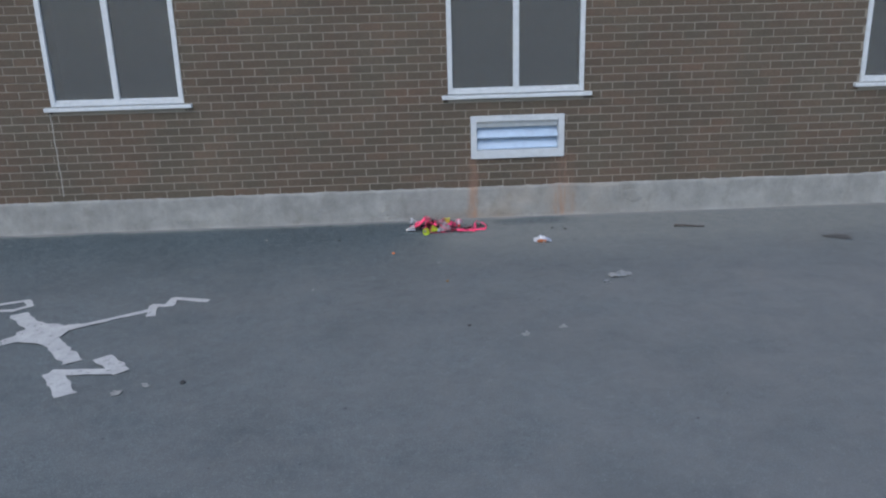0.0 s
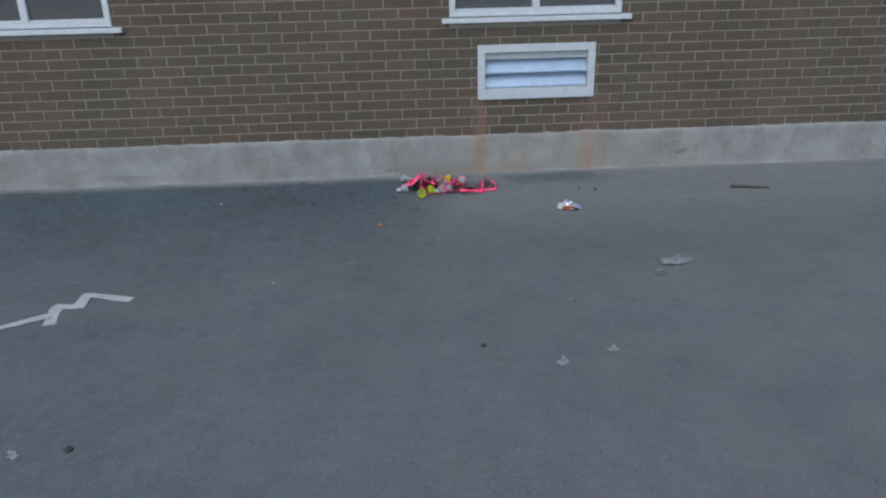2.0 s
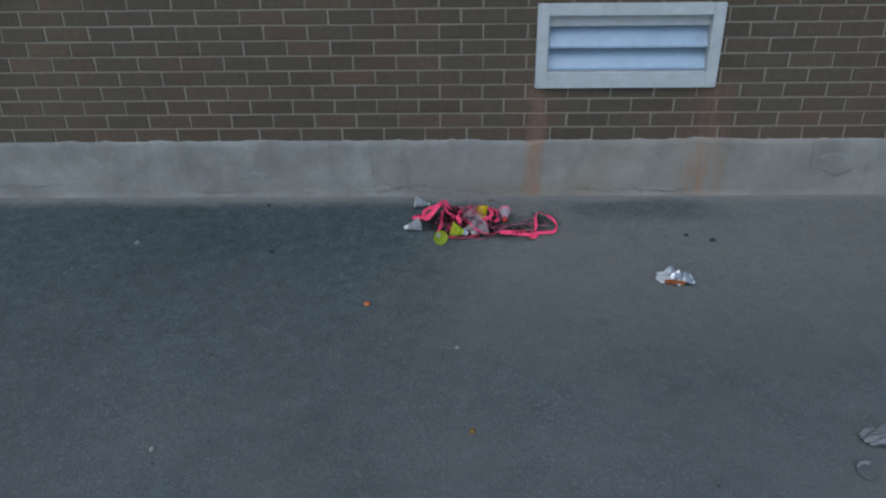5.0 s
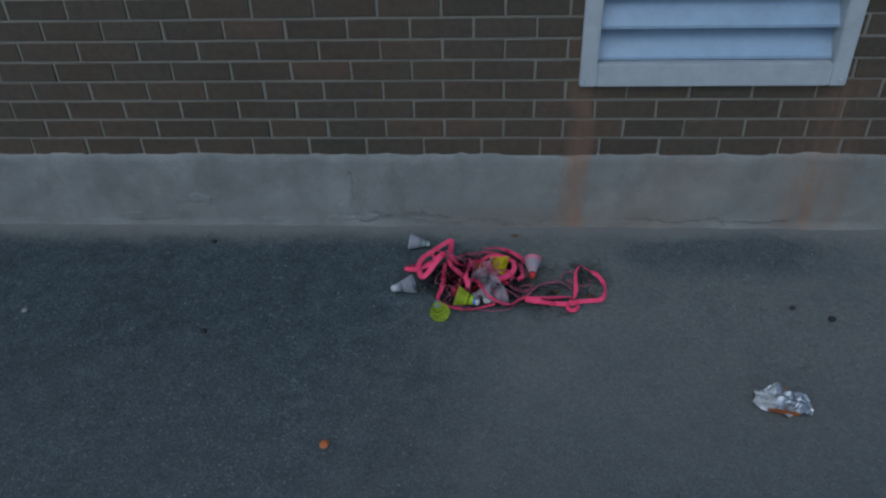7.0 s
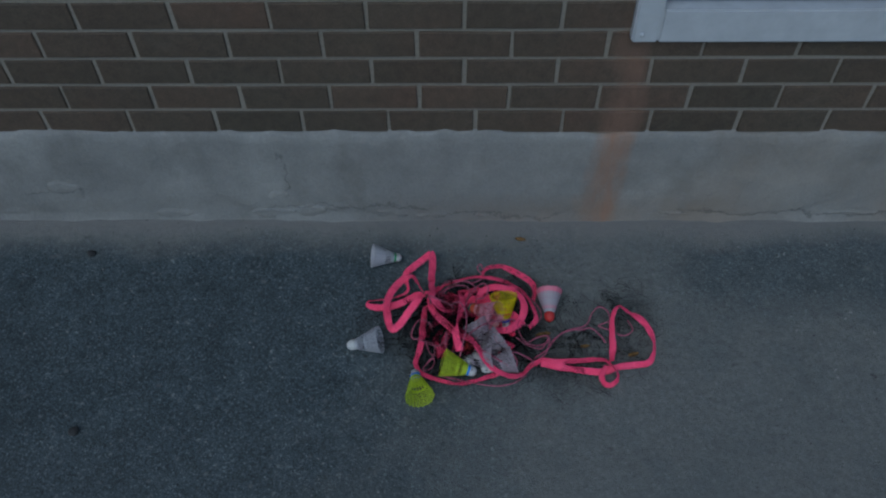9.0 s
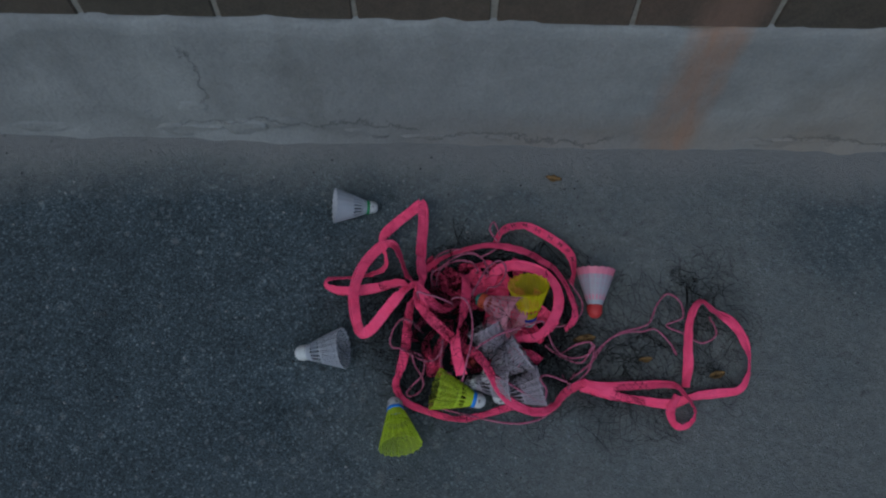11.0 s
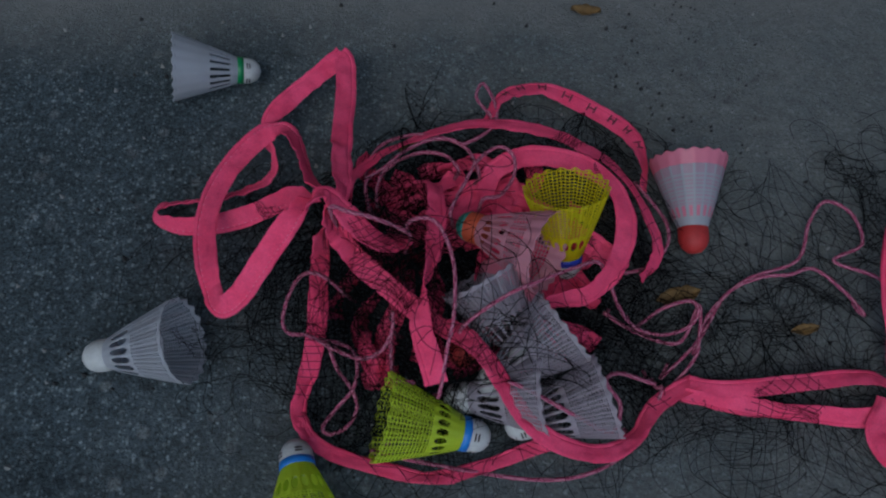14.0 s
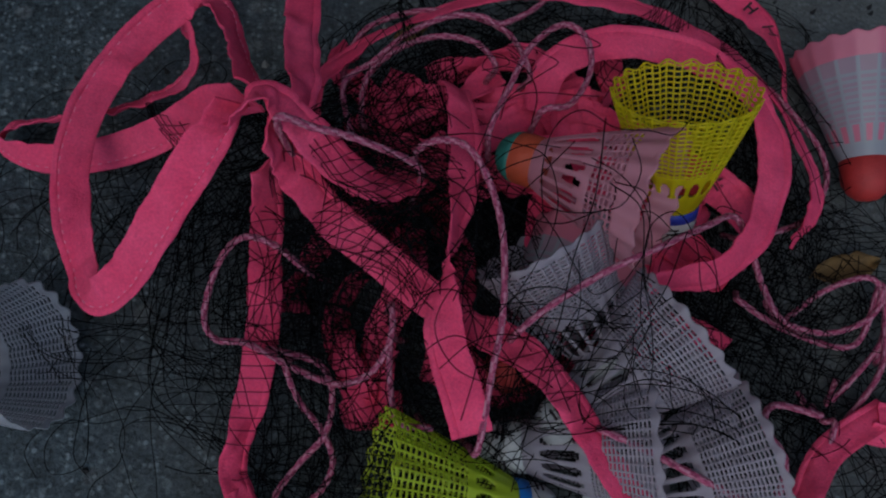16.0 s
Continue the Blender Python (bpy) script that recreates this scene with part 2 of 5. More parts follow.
def concrete_mat():
    n = Nodes("plinth concrete", 0.92)
    tone = n.ramp(n.noise(4.5, 7, 0.65), [(0.25, (0.135, 0.135, 0.13)), (0.5, (0.192, 0.192, 0.184)), (0.75, (0.255, 0.255, 0.242))])
    tone = n.mix(1.0, tone, n.ramp(n.noise(180, 4, 0.7), [(0.3, 0.86), (0.7, 1.1)]), "MULTIPLY")
    grime = n.ramp(n.noise(7, 5, 0.7, stretch=(1, 1, 0.6)), [(0.52, 0.0), (0.68, 0.5)])
    tone = n.mix(grime, tone, (0.12, 0.115, 0.105))
    foot = n.math("MULTIPLY", n.math("MULTIPLY", n.band(n.axis(0), 0.20, 0.25, 0.35), n.band(n.axis(2), 0.0, 0.035, 0.06)), n.ramp(n.noise(6, 5), [(0.3, 0.2), (0.7, 0.7)]))
    tone = n.mix(foot, tone, (0.17, 0.135, 0.105))
    warm = n.math("MULTIPLY", n.band(n.axis(0), 1.05, 0.45, 0.6), n.ramp(n.noise(3, 5), [(0.35, 0.0), (0.7, 0.35)]))
    tone = n.mix(warm, tone, (0.24, 0.19, 0.14))
    n.colour(n.mix(n.math("MULTIPLY", rust(n), 0.85), tone, (0.23, 0.125, 0.075)))
    x, z = n.axis(0), n.axis(2)
    wx = n.math("MULTIPLY", n.math("SUBTRACT", n.noise(14, 5, 0.7), 0.5), 0.10)
    crack = 0.0
    for x0, dx, z0, dz, upright in ((-0.555, 0.0, 0.165, 0.055, True), (-0.40, 0.20, 0.045, 0.0, False), (-1.14, 0.07, 0.10, 0.0, False), (0.72, 0.30, 0.022, 0.0, False), (1.62, 0.0, 0.20, 0.09, True), (-0.02, 0.16, 0.018, 0.0, False), (-2.3, 0.25, 0.06, 0.0, False)):
        if upright:
            m = n.math("MULTIPLY", n.band(n.math("ADD", x, wx), x0, 0.0012, 0.0018), n.band(z, z0, dz, 0.02))
        else:
            m = n.math("MULTIPLY", n.band(n.math("ADD", z, wx), z0, 0.0006, 0.0025), n.band(x, x0, dx, 0.03))
        crack = n.math("MAXIMUM", crack, m)
    chip = n.math("MULTIPLY", n.ramp(n.noise(9, 6, 0.72), [(0.52, 0.0), (0.66, 1.0)]), n.band(z, 0.02, 0.06, 0.04))
    col = n.b.inputs["Base Color"].links[0].from_socket
    n.colour(n.mix(n.math("MULTIPLY", crack, 0.4), n.mix(n.math("MULTIPLY", chip, 0.35), col, (0.11, 0.105, 0.10)), (0.06, 0.058, 0.055)))
    h = n.math("ADD", n.noise(13, 6, 0.6), n.math("MULTIPLY", n.noise(160, 4), 0.15))
    h = n.math("SUBTRACT", h, n.math("ADD", n.math("MULTIPLY", crack, 0.2), n.math("MULTIPLY", chip, 0.06)))
    return n.bump(h, 0.013, 0.7).mat


def plain(name, colour, rough=0.5, metal=0.0, grain=60, depth=0.0006, spread=0.12, local=False):
    n = Nodes(name, rough, metal)
    lo, hi = tuple(c * (1 - spread) for c in colour), tuple(min(1, c * (1 + spread)) for c in colour)
    n.colour(n.ramp(n.noise(grain, 5, 0.6, local), [(0.3, lo), (0.7, hi)]))
    return n.bump(n.noise(grain * 4, 4, local=local), depth, 0.7).mat


def glass_mat():
    n = Nodes("window glass", 0.06)
    n.colour((0.75, 0.8, 0.8))
    n.b.inputs["Transmission Weight"].default_value = 1.0
    n.b.inputs["IOR"].default_value = 1.5
    return n.bump(n.noise(2.0, 2), 0.002, 0.3).mat


def paint_mat():
    n = Nodes("worn road paint", 0.75)
    wear = n.ramp(n.noise(24, 6, 0.75), [(0.34, 0.0), (0.42, 1.0)])
    pits = n.ramp(n.noise(160, 3, 0.7), [(0.3, 0.5), (0.5, 1.0)])
    white = n.ramp(n.noise(9, 4), [(0.3, (0.30, 0.30, 0.30)), (0.7, (0.40, 0.40, 0.395))])
    n.colour(n.mix(n.math("MULTIPLY", wear, pits), (0.10, 0.10, 0.10), white))
    return n.bump(n.noise(200, 4), 0.001).mat


def tape_mat():
    n = Nodes("pink net tape", 0.8)
    n.b.inputs["Specular IOR Level"].default_value = 0.15
    c = n.ramp(n.noise(38, 5, 0.65, local=True), [(0.25, (0.86, 0.055, 0.150)), (0.75, (1.0, 0.118, 0.252))])
    # random blotches of a deeper pink, to break up the even colour
    mottle = n.ramp(n.noise(22, 6, 0.7, local=True), [(0.50, 0.0), (0.72, 0.45)])
    c = n.mix(mottle, c, (0.40, 0.03, 0.085))
    n.colour(n.mix(1.0, c, n.ramp(n.noise(900, 2, local=True), [(0.3, 0.85), (0.7, 1.08)]), "MULTIPLY"))
    n.bump(n.math("ADD", n.noise(1400, 2, local=True), n.math("MULTIPLY", n.noise(90, 4, local=True), 3.0)), 0.0005, 0.8)
    return n.sheer(0.14, (0.9, 0.06, 0.25)).mat


def cord_mat():
    n = Nodes("pink braided cord", 0.85)
    c = n.ramp(n.noise(650, 3, 0.6), [(0.34, (0.13, 0.012, 0.04)), (0.52, (0.36, 0.05, 0.12)), (0.70, (0.52, 0.14, 0.22))])
    n.colour(c)
    return n.bump(n.noise(900, 2), 0.0008).mat


def sheer_plastic(name, colour, amount=0.35, rough=0.35, clear=0.0):
    n = Nodes(name, rough)
    lo = tuple(c * 0.85 for c in colour)
    n.colour(n.ramp(n.noise(45, 4, local=True), [(0.3, lo), (0.7, colour)]))
    return n.sheer(amount, colour, clear).mat


ASPHALT, BRICK, BRICK_FAR, MORTAR, CONCRETE = asphalt(), brick_mat(), brick_far_mat(), mortar_mat(), concrete_mat()
WHITE_METAL = plain("white painted aluminium", (0.41, 0.43, 0.45), 0.45, grain=25)
VENT_PAINT = plain("grey white vent paint", (0.37, 0.39, 0.41), 0.5, grain=18, spread=0.1)
BLADE_PAINT = plain("blue grey louvre paint", (0.26, 0.34, 0.45), 0.38, grain=14, spread=0.1)
DARK_DUCT = plain("dark duct", (0.05, 0.055, 0.06), 0.8)
GLASS, PAINT = glass_mat(), paint_mat()
ROOM_WALL = plain("room paint", (0.11, 0.115, 0.115), 0.9, grain=3)
SCREEN = Nodes("insect screen", 0.9).colour((0.10, 0.105, 0.105)).sheer(0.1, (0.10, 0.105, 0.105), 0.42).mat
BAND_TEAL = plain("teal band", (0.03, 0.16, 0.13), 0.5)
ROOM_FLOOR = plain("room floor", (0.08, 0.08, 0.08), 0.9, grain=3)
TAPE, CORD = tape_mat(), cord_mat()
CORD_PALE = plain("pale pink cord thread", (0.50, 0.19, 0.26), 0.85, grain=500, spread=0.3)
THREAD = plain("pale pink sewing thread", (0.88, 0.22, 0.36), 0.8, grain=400)
NET = plain("black net twine", (0.004, 0.004, 0.005), 1.0)
NET.node_tree.nodes["Principled BSDF"].inputs["Specular IOR Level"].default_value = 0.05
INK = plain("black ink", (0.03, 0.015, 0.02), 0.7)
YELLOW = sheer_plastic("yellow nylon", (0.88, 0.79, 0.012), 0.6)
LIME = sheer_plastic("lime yellow nylon", (0.68, 0.80, 0.05), 0.5)
WHITE_NYLON = sheer_plastic("white nylon", (0.55, 0.56, 0.60), 0.45, clear=0.12)
PINK_NYLON = sheer_plastic("pale pink nylon", (0.78, 0.38, 0.46), 0.45, clear=0.18)
PINK_RIM = sheer_plastic("pink skirt rim", (0.80, 0.26, 0.36), 0.4)
CORK_WHITE = plain("white cork skin", (0.46, 0.46, 0.45), 0.55, grain=150, local=True)
CORK_RED = plain("red foam cork", (0.384, 0.022, 0.021), 0.6, grain=200, local=True)
CORK_ORANGE = plain("orange foam cork", (0.450, 0.065, 0.024), 0.6, grain=120, local=True)
BAND_BLUE = plain("blue band", (0.02, 0.16, 0.50), 0.4)
BAND_NAVY = plain("navy band", (0.02, 0.04, 0.35), 0.4)
BAND_GREEN = plain("green band", (0.01, 0.17, 0.05), 0.4)
LEAF = plain("dry leaf", (0.15, 0.085, 0.025), 0.8, grain=120, spread=0.4)
STONE_DARK = plain("dark pebble", (0.02, 0.02, 0.02), 0.8)
STONE_PALE = plain("pale pebble", (0.22, 0.22, 0.21), 0.9)
FOIL = plain("crumpled foil", (0.37, 0.38, 0.41), 0.42, 0.85, grain=40)
PAPER = plain("printed wrapper", (0.34, 0.34, 0.35), 0.55)
ORANGE = plain("orange print", (0.46, 0.13, 0.035), 0.5)
CLEAR = sheer_plastic("cloudy clear plastic", (0.32, 0.33, 0.34), 0.5, 0.25)
STICK = plain("dead stick", (0.06, 0.05, 0.045), 0.9)


# ---- building blocks ----
def mesh_of(bm, name, mat, smooth=False):
    me = bpy.data.meshes.new(name)
    bmesh.ops.recalc_face_normals(bm, faces=bm.faces)
    bm.to_mesh(me)
    bm.free()
    for m in mat if isinstance(mat, (list, tuple)) else (mat,):
        me.materials.append(m)
    if smooth:
        for p in me.polygons:
            p.use_smooth = True
    return me


def part(name, bm, mat, parent, label="", smooth=False):
    ob = new(name, mesh_of(bm, name, mat, smooth))
    ob.parent = parent
    return tagged(ob, label)


def thing(name, at, label, category, group="", kind=""):
    ob = new(name)
    ob.empty_display_size = 0.05
    ob.matrix_basis = at
    return tagged(ob, label, category, group, kind)


def solo(name, bm, mat, label, category, at=None, group="", kind="", smooth=False):
    ob = new(name, mesh_of(bm, name, mat, smooth))
    if at is not None:
        ob.matrix_basis = at
    return tagged(ob, label, category, group, kind)


def box(bm, lo, hi, bevel=0.0):
    lo, hi = Vector(lo), Vector(hi)
    m = Matrix.Translation((lo + hi) / 2) @ Matrix.Diagonal((*(hi - lo), 1))
    vs = bmesh.ops.create_cube(bm, size=1, matrix=m)["verts"]
    if bevel:
        es = list({e for v in vs for e in v.link_edges})
        bmesh.ops.bevel(bm, geom=es, offset=bevel, segments=2, affect="EDGES")
    return bm


def boxes(*specs, bevel=0.0):
    bm = bmesh.new()
    for lo, hi in specs:
        box(bm, lo, hi, bevel)
    return bm


def spline(points, steps):
    """Catmull-Rom through points, steps per span."""
    p = [Vector(v) for v in points]
    p = [2 * p[0] - p[1], *p, 2 * p[-1] - p[-2]]
    out = []
    for i in range(1, len(p) - 2):
        for s in range(steps):
            u = s / steps
            a, b, c, d = p[i - 1 : i + 3]
            out.append(0.5 * (2 * b + (c - a) * u + (2 * a - 5 * b + 4 * c - d) * u * u + (3 * b - a - 3 * c + d) * u**3))
    out.append(p[-2])
    return out


# ---- ground ----
bm = bmesh.new()
R = 60.0
xs = sorted({-R, -20, -8, 8, 20, R} | {round(-4 + 0.1 * i, 2) for i in range(81)})
ys = sorted({-R, -20, -8, 0.6, R} | {round(-4 + 0.1 * i, 2) for i in range(42)})
grid = [[bm.verts.new((x, y, 0.0)) for x in xs] for y in ys]
for r in range(len(ys) - 1):
    for c in range(len(xs) - 1):
        bm.faces.new((grid[r][c], grid[r][c + 1], grid[r + 1][c + 1], grid[r + 1][c]))
for v in bm.verts:
    if abs(v.co.x) < 4 and -4 < v.co.y < 0.1:
        v.co.z = 0.004 * noise.noise((v.co.x * 1.7, v.co.y * 1.7, 3.1)) - 0.002
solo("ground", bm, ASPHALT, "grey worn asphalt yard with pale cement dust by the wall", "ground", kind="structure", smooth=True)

# ---- wall ----
COURSE, MODULE, BED0 = 0.0702, 0.2032, 0.351
PLINTH = 0.292
WINDOWS = [(-3.40, -2.26, 0.0), (0.05, 1.262, 0.0), (3.78, 4.99, 0.0)]
SILL_Z, HEAD_Z = 1.125, 2.55
VENT = (0.245, 1.092, 0.545, 0.931)
WALL_X, WALL_TOP = 9.0, 6.4
GAPS = [(a, b, SILL_Z - 0.02, HEAD_Z) for a, b, _ in WINDOWS] + [(VENT[0] + 0.02, VENT[1] - 0.02, VENT[2] + 0.02, VENT[3] - 0.02)]


def holed(bm, y0, y1, x0, x1, z0, z1, gaps):
    """A slab between y0 and y1 with rectangular openings through it, as boxes end to end."""
    cuts_x = sorted({x0, x1, *(v for g in gaps for v in g[:2])})
    for a, b in zip(cuts_x, cuts_x[1:]):
        mids = sorted((g[2], g[3]) for g in gaps if g[0] <= a and g[1] >= b)
        z = z0
        for lo, hi in [*mids, (z1, z1)]:
            if lo - z > 1e-4:
                box(bm, (a, y0, z), (b, y1, lo))
            z = hi
    return bm


wall = solo("wall_north", holed(bmesh.new(), 0.0, 0.30, -WALL_X, WALL_X, 0.0, WALL_TOP, GAPS), MORTAR, "brown brick wall with pale mortar joints", "wall", kind="structure")

# plinth: a rendered concrete footing with an uneven upper edge and a foot that spreads out over the asphalt
bm = bmesh.new()
N = 1100
profile = [(-0.018, 0.0), (-0.017, 0.015), (-0.016, 0.03), (-0.016, 0.05), (-0.014, 0.07), (-0.013, 0.10), (-0.012, 0.14), (-0.012, 0.18), (-0.012, 0.22), (-0.012, 0.255), (-0.010, 0.278), (-0.004, 0.287), (0.01, 0.289)]
rows = []
for i in range(N + 1):
    x = -WALL_X + 2 * WALL_X * i / N
    wave = 0.012 * noise.noise((x * 2.3, 0, 7)) + 0.011 * noise.noise((x * 11, 0, 2)) + 0.008 * noise.noise((x * 31, 0, 2))
    col = []
    for k, (y, z) in enumerate(profile):
        n1 = noise.noise((x * 3.1, z * 7, 1.3))
        lump = 0.008 * n1 + 0.005 * noise.noise((x * 13, z * 17, 4)) + (0.010 * max(0, noise.noise((x * 5, z * 9, 8))) if z < 0.12 else 0)
        foot = (0.016 * max(0, noise.noise((x * 3.7, 5, 0)) + 0.4) + 0.010 * max(0, noise.noise((x * 17, 5, 0)))) if k == 0 else 0
        top = wave if k >= 9 else 0
        col.append(bm.verts.new((x, y - abs(lump) - foot, z + top - (0.01 if k == 0 else 0))))
    rows.append(col)
for a, b in zip(rows, rows[1:]):
    for k in range(len(profile) - 1):
        bm.faces.new((a[k], b[k], b[k + 1], a[k + 1]))
plinth = solo("plinth", bm, CONCRETE, "grey rendered concrete plinth with rust runs and cracks", "plinth", kind="structure", smooth=True)


def render_patch(x, z, w, h, proud, seed):
    """A crumbling skin of mortar on the plinth: a low uneven plate with a broken outline."""
    bm = bmesh.new()
    n, loops = 28, ((1.0, 0.0), (0.94, 0.7), (0.8, 1.0), (0.45, 1.05))
    rings = []
    for reach, out in loops:
        ring = []
        for k in range(n):
            a = 2 * math.pi * k / n
            c, d = math.cos(a), math.sin(a)
            r = reach * (0.85 + 0.35 * noise.noise((c * 1.6, d * 1.6, seed)) + 0.22 * noise.noise((c * 5, d * 5, seed + 4)))
            px, pz = x + w / 2 * r * c, max(0.0, z + h / 2 * r * d)
            py = -0.010 - 0.6 * proud * out * (1 + 0.4 * noise.noise((px * 40, pz * 40, seed)))
            ring.append(bm.verts.new((px, py, pz)))
        rings.append(ring)
    mid = bm.verts.new((x, -0.010 - 0.6 * proud, max(0.0, z)))
    for a, b in zip(rings, rings[1:]):
        for k in range(n):
            bm.faces.new((a[k], a[(k + 1) % n], b[(k + 1) % n], b[k]))
    for k in range(n):
        bm.faces.new((rings[-1][k], rings[-1][(k + 1) % n], mid))
    part("render_patch", bm, CONCRETE, plinth, smooth=True)


for x, z, w, h, proud, seed in ((-0.575, 0.075, 0.075, 0.075, 0.013, 1), (-0.60, 0.022, 0.14, 0.045, 0.018, 2), (-0.50, 0.030, 0.11, 0.05, 0.016, 3), (-0.425, 0.045, 0.085, 0.045, 0.014, 4), (-0.30, 0.020, 0.19, 0.04, 0.017, 5), (-0.12, 0.012, 0.26, 0.028, 0.018, 6), (0.46, 0.016, 0.30, 0.032, 0.016, 7), (-1.12, 0.085, 0.13, 0.11, 0.014, 8), (-1.36, 0.03, 0.26, 0.05, 0.014, 9), (-0.86, 0.02, 0.18, 0.035, 0.014, 10), (0.92, 0.02, 0.26, 0.04, 0.014, 11), (1.75, 0.16, 0.22, 0.14, 0.012, 12), (-2.2, 0.05, 0.4, 0.08, 0.012, 13)):
    render_patch(x, z, w, h, proud, seed)


# ---- windows ----
def window(index, x0, x1):
    w = thing("window_%d" % index, pose(x0, 0, SILL_Z), "white aluminium sliding window with two dull panes", "window", kind="structure")
    W, H, F = x1 - x0, HEAD_Z - SILL_Z, 0.042
    yf, yb = -0.012, 0.07
    part("window_frame", boxes(((0, yf, 0), (F, yb, H)), ((W - F, yf, 0), (W, yb, H)), ((F, yf, 0), (W - F, yb, F)), ((F, yf, H - F), (W - F, yb, H)), bevel=0.004), WHITE_METAL, w)
    part("mullion", boxes(((W / 2 - 0.026, yf + 0.004, F), (W / 2 + 0.026, yb - 0.01, H - F)), bevel=0.004), WHITE_METAL, w)
    part("track", boxes(((F, yf + 0.02, F), (W - F, yb - 0.02, F + 0.012)), bevel=0.002), WHITE_METAL, w)
    for a, b in ((F, W / 2 - 0.026), (W / 2 + 0.026, W - F)):
        p = part("pane", boxes(((a, 0.024, F + 0.012), (b, 0.030, H - F))), GLASS, w)
        p.visible_shadow = False
        # screen over both panes; its grey also stands in for dull sky reflection
        part("insect_screen", boxes(((a, 0.012, F + 0.012), (b, 0.0132, H - F))), SCREEN, w, "dull grey insect screen")
    part("window_sill", boxes(((-0.055, -0.045, -0.040), (W + 0.07, 0.05, -0.006)), bevel=0.004), WHITE_METAL, w, "white metal sill")
    room = boxes(((-0.6, 1.4, -1.0), (W + 0.6, 1.5, 1.9)), ((-0.7, 0.31, -1.0), (-0.6, 1.5, 1.9)), ((W + 0.6, 0.31, -1.0), (W + 0.7, 1.5, 1.9)), ((-0.7, 0.31, 1.9), (W + 0.7, 1.5, 2.0)))
    part("room_wall", room, ROOM_WALL, w)
    part("room_floor", boxes(((-0.7, 0.31, -1.1), (W + 0.7, 1.5, -1.0))), ROOM_FLOOR, w)
    return w


for k, (a, b, _) in enumerate(WINDOWS):
    window(k + 1, a, b)


# ---- vent ----
def vent():
    x0, x1, z0, z1 = VENT
    v = thing("wall_vent", pose(x0, 0, z0), "white metal louvre vent with pale blue blades, set in the wall", "vent")
    W, H, F = x1 - x0, z1 - z0, 0.055
    yf = -0.026
    part("frame", boxes(((0, yf, 0), (F, 0.09, H)), ((W - F, yf, 0), (W, 0.09, H)), ((F, yf, 0), (W - F, 0.09, F + 0.022)), ((F, yf, H - F), (W - F, 0.09, H)), bevel=0.004), VENT_PAINT, v)
    part("duct", boxes(((F, 0.10, F), (W - F, 0.11, H - F))), DARK_DUCT, v)
    part("header", boxes(((F, 0.012, H - F - 0.052), (W - F, 0.05, H - F)), bevel=0.003), VENT_PAINT, v)
    span = (H - 2 * F - 0.022 - 0.052) / 2
    for k in range(2):
        zb = F + 0.022 + k * span
        bm = bmesh.new()
        prof = [(0.004, zb + 0.004), (0.004, zb + 0.014), (0.066, zb + span * 1.02), (0.085, zb + span * 1.02), (0.085, zb + span * 0.98), (0.016, zb + 0.008), (0.012, zb + 0.004)]
        a = [bm.verts.new((F, y, z)) for y, z in prof]
        b = [bm.verts.new((W - F, y, z)) for y, z in prof]
        bm.faces.new(a), bm.faces.new(b[::-1])
        for i in range(len(prof)):
            j = (i + 1) % len(prof)
            bm.faces.new((a[i], a[j], b[j], b[i]))
        part("blade", bm, BLADE_PAINT, v)
    for sx in (0.02, W - 0.02):
        for sz in (0.02, H - 0.02):
            bm = bmesh.new()
            bmesh.ops.create_uvsphere(bm, u_segments=8, v_segments=5, radius=0.006, matrix=Matrix.Translation((sx, yf, sz)))
            part("screw", bm, VENT_PAINT, v)


vent()


# ---- painted compass ----
def stroke(bm, pts, width, z=0.004):
    for a, b in zip(pts, pts[1:]):
        a, b = Vector((*a, z)), Vector((*b, z))
        d = (b - a).normalized()
        s = Vector((-d.y, d.x, 0)) * width / 2
        e = d * width * 0.3
        n = max(2, int((b - a).length / 0.04))
        left, right = [], []
        for i in range(n + 1):
            p = a - e + (b - a + 2 * e) * i / n
            j = 0.10 * width
            left.append(bm.verts.new(p + s + Vector((random.uniform(-j, j), random.uniform(-j, j), 0))))
            right.append(bm.verts.new(p - s + Vector((random.uniform(-j, j), random.uniform(-j, j), 0))))
        for i in range(n):
            bm.faces.new((left[i], right[i], right[i + 1], left[i + 1]))
        z += 0.0008


compass = thing("painted_compass", pose(0, 0, 0), "worn white compass painted on the asphalt", "road marking")


def marking(name, strokes):
    bm = bmesh.new()
    for k, (width, pts) in enumerate(strokes):
        stroke(bm, pts, width, 0.004 + 0.0005 * k)
    part(name, bm, PAINT, compass)


marking("letter_n", [(0.10, [(-2.245, -3.07), (-2.09, -3.31)]), (0.07, [(-2.25, -3.05), (-2.10, -3.06), (-1.93, -3.07)]), (0.10, [(-1.90, -3.06), (-2.05, -2.90)])])
marking("letter_w", [(0.055, [(-1.995, -2.25), (-2.03, -2.065), (-1.925, -2.075), (-1.925, -1.945), (-1.70, -2.02)])])
marking("letter_s", [(0.045, [(-3.3, -2.0), (-3.09, -1.92), (-2.94, -1.86)]), (0.045, [(-2.94, -1.86), (-2.87, -1.97), (-2.94, -2.055), (-3.03, -2.05), (-3.25, -2.13)])])
marking("arm", [(0.05, [(-3.0, -2.79), (-2.73, -2.616), (-2.36, -2.37), (-2.05, -2.17)])])
marking("arm", [(0.10, [(-2.86, -2.14), (-2.58, -2.46), (-2.22, -2.90)])])
bm = bmesh.new()
mid = bm.verts.new((-2.57, -2.475, 0.0072))
rim = []
